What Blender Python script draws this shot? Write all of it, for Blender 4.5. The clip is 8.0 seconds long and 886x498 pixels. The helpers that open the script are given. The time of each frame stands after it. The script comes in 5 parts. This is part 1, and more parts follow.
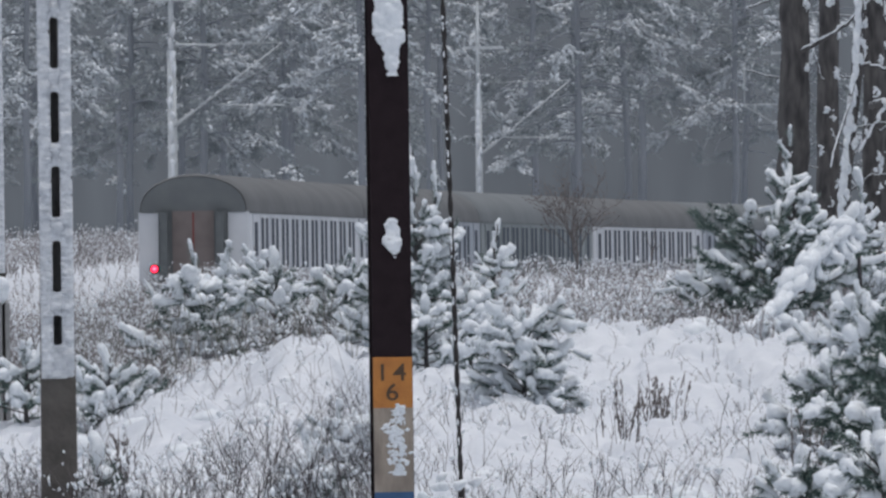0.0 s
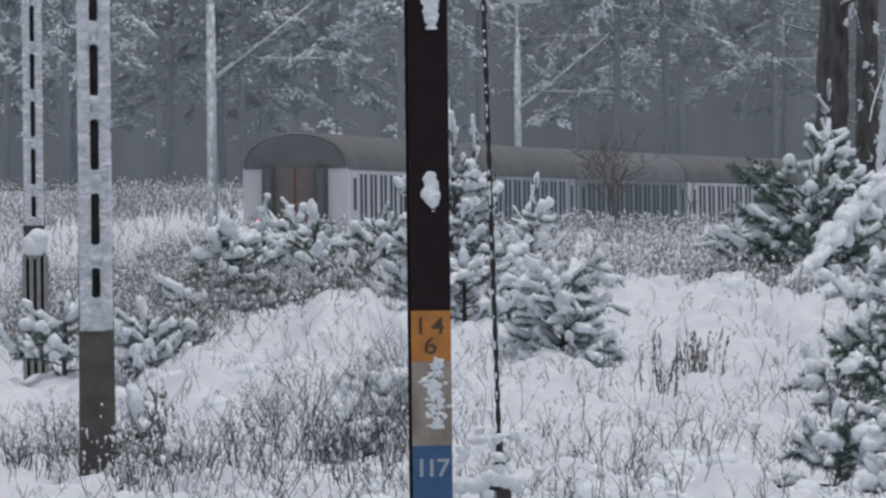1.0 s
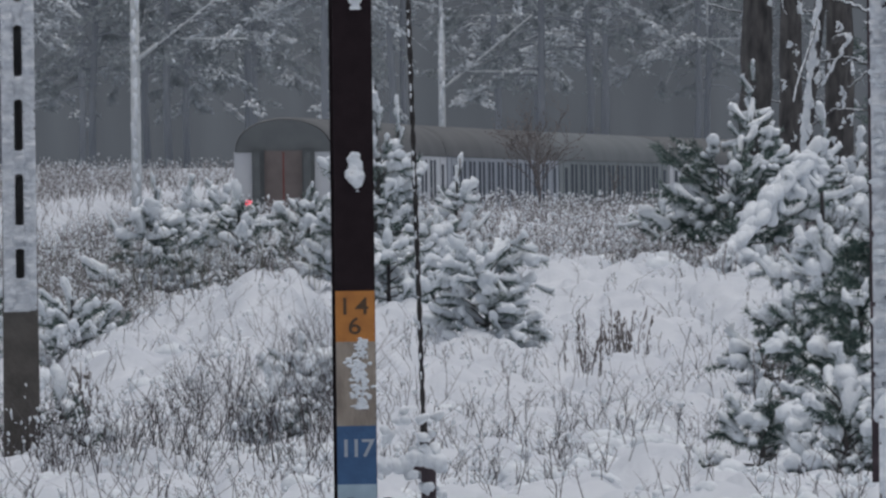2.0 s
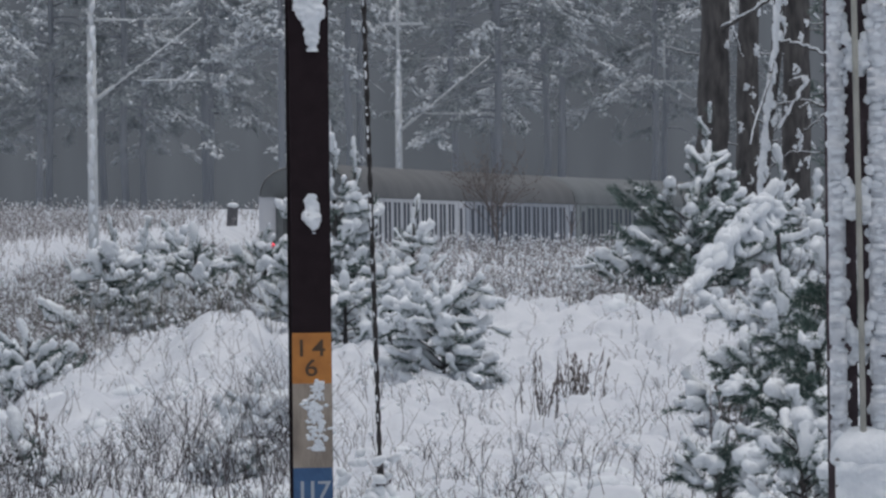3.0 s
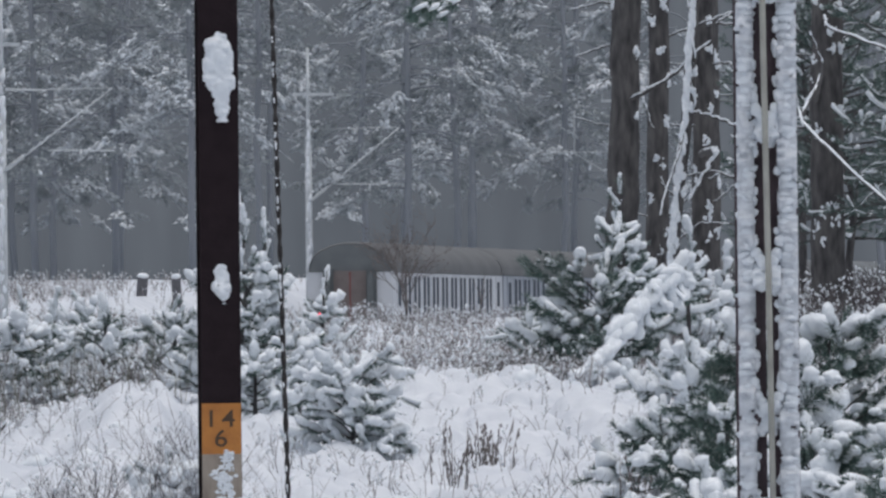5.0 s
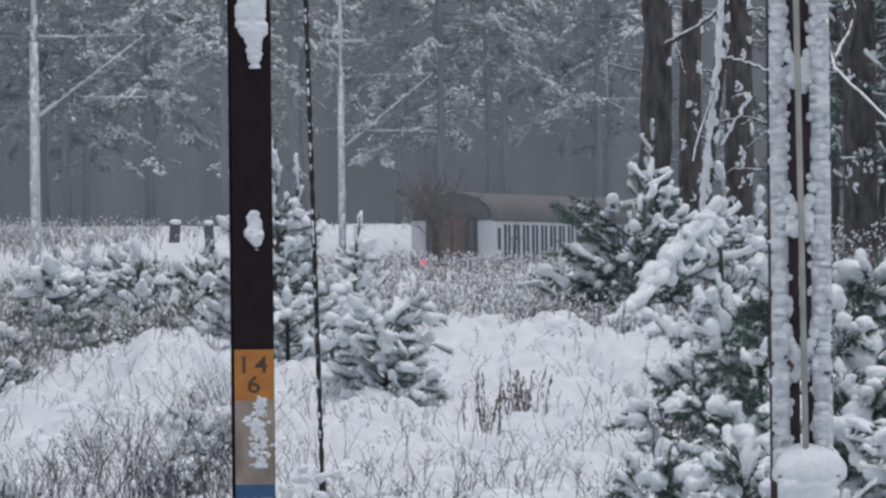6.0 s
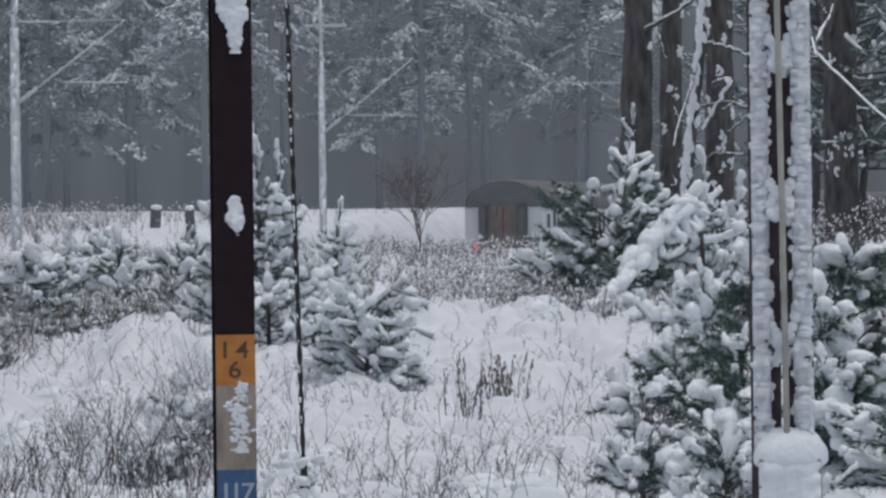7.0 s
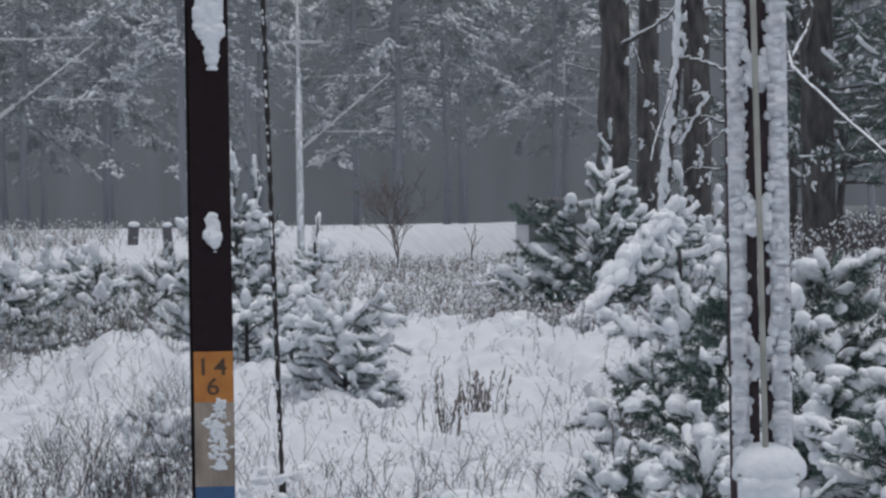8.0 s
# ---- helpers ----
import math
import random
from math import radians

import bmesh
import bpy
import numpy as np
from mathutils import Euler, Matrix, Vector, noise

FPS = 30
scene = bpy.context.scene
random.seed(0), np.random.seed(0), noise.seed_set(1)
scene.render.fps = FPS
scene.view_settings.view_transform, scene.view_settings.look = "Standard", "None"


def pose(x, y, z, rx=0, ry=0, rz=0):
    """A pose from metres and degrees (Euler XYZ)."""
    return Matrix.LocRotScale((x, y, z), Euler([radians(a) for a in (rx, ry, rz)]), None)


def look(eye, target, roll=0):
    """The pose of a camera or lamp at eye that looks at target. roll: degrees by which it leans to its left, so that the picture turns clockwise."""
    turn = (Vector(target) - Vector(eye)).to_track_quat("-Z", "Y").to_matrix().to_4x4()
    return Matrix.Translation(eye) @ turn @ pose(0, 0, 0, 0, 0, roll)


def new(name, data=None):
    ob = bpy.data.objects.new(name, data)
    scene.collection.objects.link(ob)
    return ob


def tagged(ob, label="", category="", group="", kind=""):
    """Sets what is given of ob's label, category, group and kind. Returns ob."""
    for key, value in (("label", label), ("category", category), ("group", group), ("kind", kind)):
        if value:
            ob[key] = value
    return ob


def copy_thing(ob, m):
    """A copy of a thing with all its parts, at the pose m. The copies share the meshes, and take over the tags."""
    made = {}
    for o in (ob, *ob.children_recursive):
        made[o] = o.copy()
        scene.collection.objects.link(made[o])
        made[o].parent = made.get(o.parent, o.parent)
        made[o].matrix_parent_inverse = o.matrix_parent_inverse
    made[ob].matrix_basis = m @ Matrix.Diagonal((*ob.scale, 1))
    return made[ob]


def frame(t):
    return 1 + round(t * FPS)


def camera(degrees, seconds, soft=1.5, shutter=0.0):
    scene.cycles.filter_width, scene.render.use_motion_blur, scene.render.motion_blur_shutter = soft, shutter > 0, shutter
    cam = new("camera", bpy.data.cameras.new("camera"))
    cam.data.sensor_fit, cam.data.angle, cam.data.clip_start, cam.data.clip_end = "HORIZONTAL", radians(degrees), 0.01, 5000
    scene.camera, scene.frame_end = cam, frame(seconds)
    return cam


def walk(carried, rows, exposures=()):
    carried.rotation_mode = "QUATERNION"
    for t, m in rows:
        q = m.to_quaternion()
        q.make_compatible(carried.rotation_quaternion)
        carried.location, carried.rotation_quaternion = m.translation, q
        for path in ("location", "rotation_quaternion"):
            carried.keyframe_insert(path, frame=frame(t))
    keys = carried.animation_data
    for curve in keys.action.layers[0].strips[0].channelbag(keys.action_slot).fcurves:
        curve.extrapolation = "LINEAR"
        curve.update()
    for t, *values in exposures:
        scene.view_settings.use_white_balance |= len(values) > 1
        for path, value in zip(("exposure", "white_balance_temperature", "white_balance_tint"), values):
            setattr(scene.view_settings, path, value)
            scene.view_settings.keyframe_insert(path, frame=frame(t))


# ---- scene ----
cam = camera(5.5, 8.0, soft=2.5)
EYE = 2.0
# seconds, yaw, pitch, roll: a long lens held by hand, turning on the spot
ROWS = [
    (0, 0.0, 0.0316, 0.8),
    (0.2, 0.0911, -0.0444, 0.768),
    (0.5, 0.1908, -0.0747, 0.72),
    (0.7, 0.231, -0.1112, 0.688),
    (1, 0.2394, -0.2534, 0.64),
    (1.1, 0.2412, -0.292, 0.64),
    (1.2, 0.2482, -0.3516, 0.64),
    (1.3, 0.2219, -0.401, 0.64),
    (1.4, 0.171, -0.4507, 0.64),
    (1.5, 0.0955, -0.4849, 0.64),
    (1.6, -0.0044, -0.5334, 0.654),
    (1.7, -0.0815, -0.5554, 0.668),
    (1.8, -0.1534, -0.5229, 0.682),
    (1.9, -0.1937, -0.462, 0.696),
    (2, -0.2322, -0.3818, 0.71),
    (2.1, -0.2743, -0.3227, 0.705),
    (2.2, -0.3235, -0.2548, 0.7),
    (3.3, -0.51, -0.0896, 0.62),
    (3.4, -0.4925, -0.0648, 0.62),
    (3.5, -0.4784, -0.019, 0.62),
    (3.6, -0.461, 0.055, 0.606),
    (3.7, -0.4821, 0.1111, 0.592),
    (3.8, -0.6015, 0.1802, 0.578),
    (3.9, -0.6859, 0.2252, 0.564),
    (4, -0.7807, 0.2842, 0.55),
    (4.1, -0.8579, 0.322, 0.55),
    (4.2, -0.9035, 0.3637, 0.55),
    (5.3, -1.0683, 0.2249, 0.57),
    (5.4, -1.0402, 0.19, 0.57),
    (5.5, -1.0122, 0.1657, 0.57),
    (5.6, -0.9841, 0.1203, 0.576),
    (5.7, -0.9524, 0.0854, 0.582),
    (5.8, -0.9138, 0.0435, 0.588),
    (5.9, -0.8857, 0.0086, 0.594),
    (6, -0.8576, -0.0228, 0.6),
    (6.1, -0.8401, -0.0646, 0.594),
    (6.2, -0.8296, -0.11, 0.588),
    (6.3, -0.8331, -0.1451, 0.582),
    (6.4, -0.8437, -0.1697, 0.576),
    (6.5, -0.856, -0.1837, 0.57),
    (6.6, -0.8751, -0.2054, 0.594),
    (6.7, -0.9031, -0.2061, 0.618),
    (6.8, -0.931, -0.1787, 0.642),
    (7, -0.9763, -0.1186, 0.69),
    (7.2, -1.0252, -0.0762, 0.734),
    (7.3, -1.0391, -0.0592, 0.756),
    (7.5, -1.0617, -0.0235, 0.8),
    (7.7, -1.0877, -0.0267, 0.852),
    (8, -1.1153, -0.0217, 0.93),
]
walk(cam, [(t, pose(0, 0, EYE, 90 + pitch, roll, yaw)) for t, yaw, pitch, roll in ROWS],
     [(0, -0.04), (0.5, -0.09), (1, -0.19), (1.5, -0.36), (2, -0.42), (3.5, -0.22), (4, -0.17), (5.5, 0.0), (6, -0.08), (6.5, -0.16), (7, -0.25), (8, -0.27)])

# ---- light: an overcast winter day ----
world = bpy.data.worlds.new("world")
scene.world = world
world.use_nodes = True
wn = world.node_tree
sky = wn.nodes.new("ShaderNodeTexSky")
sky.sky_type, sky.sun_disc = "NISHITA", False
sky.sun_elevation, sky.sun_rotation = radians(84), radians(135)
sky.dust_density = 4.0
hsv = wn.nodes.new("ShaderNodeHueSaturation")
hsv.inputs["Saturation"].default_value = 0.51
wn.links.new(sky.outputs[0], hsv.inputs["Color"])
wn.links.new(hsv.outputs[0], wn.nodes["Background"].inputs[0])
wn.nodes["Background"].inputs[1].default_value = 0.125
sun_data = bpy.data.lights.new("sun", "SUN")
sun_data.energy, sun_data.angle, sun_data.color = 0.72, radians(60), (1.0, 0.985, 0.97)
sun = new("sun", sun_data)
sun.matrix_basis = look((6, -6, 90), (0, 0, 0))


# ---- materials ----
def material(name, color, rough=0.7, color2=None, scale=8.0, bump=0.0, bump_scale=40.0, metal=0.0, island=0.0, spec=0.3, stretch=(1, 1, 1)):
    m = bpy.data.materials.new(name)
    m.use_nodes = True
    nt = m.node_tree
    b = nt.nodes["Principled BSDF"]
    b.inputs["Roughness"].default_value = rough
    b.inputs["Metallic"].default_value = metal
    b.inputs["Specular IOR Level"].default_value = spec
    co = nt.nodes.new("ShaderNodeTexCoord")
    mp = nt.nodes.new("ShaderNodeMapping")
    mp.inputs["Scale"].default_value = stretch
    nt.links.new(co.outputs["Object"], mp.inputs[0])
    n1 = nt.nodes.new("ShaderNodeTexNoise")
    n1.inputs["Scale"].default_value, n1.inputs["Detail"].default_value = scale, 6
    nt.links.new(mp.outputs[0], n1.inputs["Vector"])
    ramp = nt.nodes.new("ShaderNodeValToRGB")
    c2 = color2 or tuple(c * 0.75 for c in color)
    ramp.color_ramp.elements[0].position, ramp.color_ramp.elements[1].position = 0.32, 0.68
    ramp.color_ramp.elements[0].color, ramp.color_ramp.elements[1].color = (*c2, 1), (*color, 1)
    nt.links.new(n1.outputs["Fac"], ramp.inputs[0])
    out = ramp.outputs[0]
    if island:
        geo = nt.nodes.new("ShaderNodeNewGeometry")
        mul = nt.nodes.new("ShaderNodeMapRange")
        mul.inputs["To Min"].default_value, mul.inputs["To Max"].default_value = 1 - island, 1 + island
        nt.links.new(geo.outputs["Random Per Island"], mul.inputs["Value"])
        mx = nt.nodes.new("ShaderNodeVectorMath")
        mx.operation = "SCALE"
        nt.links.new(out, mx.inputs[0])
        nt.links.new(mul.outputs[0], mx.inputs["Scale"])
        out = mx.outputs[0]
    nt.links.new(out, b.inputs["Base Color"])
    if bump:
        n2 = nt.nodes.new("ShaderNodeTexNoise")
        n2.inputs["Scale"].default_value, n2.inputs["Detail"].default_value = bump_scale, 4
        nt.links.new(mp.outputs[0], n2.inputs["Vector"])
        bp = nt.nodes.new("ShaderNodeBump")
        bp.inputs["Strength"].default_value, bp.inputs["Distance"].default_value = bump, 0.02
        nt.links.new(n2.outputs["Fac"], bp.inputs["Height"])
        nt.links.new(bp.outputs[0], b.inputs["Normal"])
    return m


M_SNOW = material("snow", (0.835, 0.87, 0.905), 0.65, (0.71, 0.755, 0.80), 9.0, 0.8, 25.0, spec=0.2)
M_CRUST = material("crusted_snow", (0.74, 0.77, 0.81), 0.75, (0.54, 0.57, 0.61), 22.0, 0.8, 45.0, spec=0.15, stretch=(0.6, 1, 1.3))
M_GROUND = material("snow_ground", (0.70, 0.73, 0.775), 0.7, (0.575, 0.61, 0.665), 1.6, 0.6, 9.0, spec=0.2)
M_FROST = material("frost", (0.81, 0.84, 0.87), 0.8, (0.67, 0.71, 0.75), 0.4, island=0.2, spec=0.1)
M_NEEDLE = material("pine_needles", (0.108, 0.165, 0.145), 0.6, (0.06, 0.098, 0.088), 3.0, island=0.35)
M_RIME = material("rimed_needles", (0.62, 0.66, 0.67), 0.8, (0.42, 0.46, 0.46), 5.0, island=0.3, spec=0.1)
# frosted needles of the far pines, paled further by haze put into the colour
M_FARNEEDLE = material("hazy_frosted_needles", (0.42, 0.455, 0.475), 0.8, (0.285, 0.315, 0.33), 0.5, island=0.4, spec=0.1)
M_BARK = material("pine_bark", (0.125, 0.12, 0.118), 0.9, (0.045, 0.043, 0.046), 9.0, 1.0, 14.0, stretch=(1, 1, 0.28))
# far trunks: winter haze mixed into the bark as pale blue-grey
M_FARBARK = material("hazy_bark", (0.295, 0.315, 0.345), 0.9, (0.26, 0.28, 0.305), 1.0, stretch=(1, 1, 0.2), spec=0.1)
M_TWIG = material("dry_stems", (0.12, 0.108, 0.11), 0.85, (0.06, 0.054, 0.057), 3.0, island=0.4, spec=0.1)
# paler stems for the distant weeds: rime, with haze mixed into the colour
M_HAZEWEED = material("hazy_rimed_stems", (0.31, 0.285, 0.285), 0.9, (0.17, 0.155, 0.155), 3.0, island=0.4, spec=0.1)
M_OLIVE = material("olive_grey_grass", (0.25, 0.25, 0.215), 0.9, (0.14, 0.14, 0.12), 3.0, island=0.4, spec=0.1)
M_STALK = material("grey_dry_stalks", (0.21, 0.19, 0.185), 0.9, (0.12, 0.108, 0.105), 6.0, spec=0.1)
M_STEEL = material("dark_painted_steel", (0.022, 0.0145, 0.0175), 0.7, (0.017, 0.011, 0.0135), 14.0, 0.25, 60.0, spec=0.12)
M_ORANGE = material("orange_paint", (0.52, 0.22, 0.055), 0.6, (0.40, 0.16, 0.045), 10.0, 0.2, 50.0)
M_BEIGE = material("worn_beige_paint", (0.36, 0.31, 0.26), 0.75, (0.20, 0.17, 0.145), 7.0, 0.3, 40.0, stretch=(2, 1, 0.7))
M_BLUE = material("blue_paint", (0.055, 0.125, 0.25), 0.55, (0.04, 0.09, 0.19), 9.0, 0.2, 50.0)
M_PALE = material("pale_blue_paint", (0.36, 0.47, 0.55), 0.6, (0.28, 0.38, 0.46), 9.0)
M_BLACK = material("black_rubber", (0.02, 0.02, 0.022), 0.6, spec=0.3)
M_LETTER = material("black_paint", (0.11, 0.07, 0.042), 0.6)
M_WHITELETTER = material("white_paint", (0.42, 0.47, 0.53), 0.6)
M_CONCRETE = material("concrete", (0.30, 0.30, 0.30), 0.9, (0.21, 0.21, 0.215), 6.0, 0.5, 40.0)
M_DAMPCON = material("damp_concrete", (0.125, 0.115, 0.105), 0.85, (0.07, 0.065, 0.06), 5.0, 0.5, 30.0)
M_RUST = material("rusty_steel", (0.105, 0.08, 0.09), 0.8, (0.065, 0.05, 0.057), 12.0, 0.4, 50.0)
M_GALV = material("galvanised_steel", (0.60, 0.63, 0.65), 0.7, (0.44, 0.47, 0.49), 3.0)
M_PIPE = material("weathered_pipe", (0.42, 0.42, 0.38), 0.7, (0.30, 0.30, 0.27), 8.0)
M_ROPE = material("steel_rope", (0.055, 0.05, 0.05), 0.6, (0.03, 0.028, 0.028), 30.0, metal=0.2)
M_GLASS = material("coach_window_glass", (0.095, 0.108, 0.13), 0.7, (0.07, 0.082, 0.10), 2.0, spec=0.04)
# coach end: rubber, panel and door lightened by haze mixed into their colours
M_BELLOWS = material("hazy_gangway_rubber", (0.135, 0.147, 0.152), 0.85, (0.112, 0.123, 0.128), 4.0)
M_HOOD = material("hazy_green_paint", (0.150, 0.163, 0.168), 0.85, (0.128, 0.14, 0.147), 2.0)
M_ENDDOOR = material("hazy_brown_door_paint", (0.20, 0.172, 0.166), 0.8, (0.17, 0.147, 0.142), 3.0)
M_RED = material("red_paint", (0.22, 0.07, 0.065), 0.6)
M_UNDER = material("sooty_underframe", (0.05, 0.048, 0.046), 0.9, spec=0.1)
M_BRICKDARK = material("dark_weathered_metal", (0.15, 0.15, 0.165), 0.8, (0.11, 0.11, 0.12), 5.0)
# roof colour raised too, for the haze over the train
ROOF_BROWN = material("hazy_grey_brown_roof", (0.172, 0.178, 0.184), 0.85, (0.142, 0.148, 0.154), 0.7, spec=0.08)
ROOF_GREY = material("light_grey_roof", (0.185, 0.20, 0.21), 0.8, (0.155, 0.17, 0.18), 0.7, spec=0.2)
SIDE_WHITE = material("dirty_white_side", (0.62, 0.64, 0.67), 0.6, (0.50, 0.52, 0.56), 0.8)
SIDE_GREY = material("grey_green_side", (0.25, 0.28, 0.29), 0.65, (0.20, 0.225, 0.235), 0.8)
SIDE_BLUE = material("pale_blue_side", (0.38, 0.41, 0.46), 0.65, (0.30, 0.33, 0.375), 0.8)


def glow(name, color, strength):
    m = bpy.data.materials.new(name)
    m.use_nodes = True
    b = m.node_tree.nodes["Principled BSDF"]
    b.inputs["Base Color"].default_value = (*color, 1)
    b.inputs["Emission Color"].default_value = (*color, 1)
    b.inputs["Emission Strength"].default_value = strength
    return m


M_TAIL = glow("red_lamp_glow", (1.0, 0.02, 0.06), 4.0)
M_TAILCORE = glow("red_lamp_core", (1.0, 0.16, 0.22), 2.6)


# ---- shaping helpers ----
class Soup:
    """Gathers vertices and faces into one mesh."""

    def __init__(self):
        self.v, self.f, self.n = [], [], 0

    def add(self, v, f):
        v = np.asarray(v, float).reshape(-1, 3)
        self.v.append(v)
        self.f.extend((np.asarray(f) + self.n).tolist())
        self.n += len(v)

    def mesh(self, name, mat, smooth=True):
        me = bpy.data.meshes.new(name)
        me.from_pydata(np.concatenate(self.v).tolist() if self.v else [], [], self.f)
        me.materials.append(mat)
        if smooth:
            me.shade_smooth()
        return me

    def part(self, name, mat, parent=None, label="", smooth=True):
        ob = new(name, self.mesh(name, mat, smooth))
        ob.parent = parent
        return tagged(ob, label)


def thing(name, label, category, at=(0, 0, 0), turn=0.0, group="", kind=""):
    ob = new(name)
    ob.matrix_basis = pose(*at, 0, 0, turn)
    return tagged(ob, label, category, group, kind)


def box_data(x0, x1, y0, y1, z0, z1):
    v = [(x, y, z) for z in (z0, z1) for y in (y0, y1) for x in (x0, x1)]
    return v, [(0, 2, 3, 1), (4, 5, 7, 6), (0, 1, 5, 4), (2, 6, 7, 3), (0, 4, 6, 2), (1, 3, 7, 5)]


def box(name, mat, parent, x0, x1, y0, y1, z0, z1, label="", bevel=0.0):
    bm = bmesh.new()
    v, f = box_data(x0, x1, y0, y1, z0, z1)
    vs = [bm.verts.new(p) for p in v]
    for q in f:
        bm.faces.new([vs[i] for i in q])
    if bevel:
        bmesh.ops.bevel(bm, geom=bm.edges[:], offset=bevel, segments=2, affect="EDGES", profile=0.5)
    bmesh.ops.recalc_face_normals(bm, faces=bm.faces[:])
    me = bpy.data.meshes.new(name)
    bm.to_mesh(me)
    bm.free()
    me.materials.append(mat)
    ob = new(name, me)
    ob.parent = parent
    return tagged(ob, label)


def extrude(soup, outline, z0, z1):
    """An upright bar of the given outline."""
    n = len(outline)
    soup.add([(x, y, z) for z in (z0, z1) for x, y in outline], [(i, (i + 1) % n, n + (i + 1) % n, n + i) for i in range(n)])
    soup.f.append([soup.n - n + i for i in range(n)])
    soup.f.append([soup.n - n - 1 - i for i in range(n)])


def tube(soup, pts, radii, sides=6):
    pts = np.asarray(pts, float)
    n = len(pts)
    radii = np.broadcast_to(radii, n)
    d = np.gradient(pts, axis=0)
    d /= np.linalg.norm(d, axis=1)[:, None] + 1e-9
    ref = np.where(np.abs(d[:, 2:3]) > 0.9, [[1.0, 0, 0]], [[0, 0, 1.0]])
    a = np.cross(d, ref)
    a /= np.linalg.norm(a, axis=1)[:, None] + 1e-9
    b = np.cross(d, a)
    ang = np.linspace(0, 2 * np.pi, sides, endpoint=False)
    ring = pts[:, None] + radii[:, None, None] * (np.cos(ang)[None, :, None] * a[:, None] + np.sin(ang)[None, :, None] * b[:, None])
    i, j = np.meshgrid(np.arange(n - 1), np.arange(sides), indexing="ij")
    k = (j + 1) % sides
    f = np.stack([i * sides + j, i * sides + k, (i + 1) * sides + k, (i + 1) * sides + j], -1).reshape(-1, 4)
    soup.add(ring.reshape(-1, 3), f)
    soup.f.append([soup.n - sides + q for q in range(sides)])
    soup.f.append([soup.n - n * sides + sides - 1 - q for q in range(sides)])


def ico(sub):
    bm = bmesh.new()
    bmesh.ops.create_icosphere(bm, subdivisions=sub, radius=1)
    v = np.array([q.co[:] for q in bm.verts])
    f = np.array([[q.index for q in p.verts] for p in bm.faces])
    bm.free()
    return v, f


ICO = {1: ico(1), 2: ico(2)}
OCTA = (np.array([(1, 0, 0), (-1, 0, 0), (0, 1, 0), (0, -1, 0), (0, 0, 1), (0, 0, -1)], float),
        np.array([(0, 2, 4), (2, 1, 4), (1, 3, 4), (3, 0, 4), (2, 0, 5), (1, 2, 5), (3, 1, 5), (0, 3, 5)]))


def blobs(soup, c, d, length, width, height, rng, sub=1, rough=0.22):
    """Lumps of snow: centres c, axes d, half sizes along, across and up."""
    c, d = np.asarray(c, float).reshape(-1, 3), np.asarray(d, float).reshape(-1, 3)
    n = len(c)
    if not n:
        return
    tv, tf = ICO[sub] if sub else OCTA
    d = d / (np.linalg.norm(d, axis=1)[:, None] + 1e-9)
    s = np.cross(d, [0, 0, 1.0]) + 1e-6
    s /= np.linalg.norm(s, axis=1)[:, None]
    u = np.cross(s, d)
    w = tv[None] * (1 + rng.normal(0, rough, (n, len(tv), 1)))
    L, W, H = (np.broadcast_to(q, n)[:, None, None] for q in (length, width, height))
    v = c[:, None] + w[..., 0:1] * L * d[:, None] + w[..., 1:2] * W * s[:, None] + w[..., 2:3] * H * u[:, None]
    soup.add(v.reshape(-1, 3), (tf[None] + (np.arange(n) * len(tv))[:, None, None]).reshape(-1, 3))


def needles(soup, base, axis, per, length, width, rng, spread=0.9):
    """Thin pointed blades fanned out round each axis."""
    base, axis = np.repeat(np.asarray(base, float), per, 0), np.repeat(np.asarray(axis, float), per, 0)
    n = len(base)
    d = axis + rng.normal(0, spread, (n, 3))
    d /= np.linalg.norm(d, axis=1)[:, None] + 1e-9
    s = np.cross(d, rng.normal(0, 1, (n, 3)))
    s /= np.linalg.norm(s, axis=1)[:, None] + 1e-9
    L = length * rng.uniform(0.6, 1.2, (n, 1))
    v = np.stack([base - s * width, base + s * width, base + d * L], 1)
    soup.add(v.reshape(-1, 3), np.arange(3 * n).reshape(n, 3))


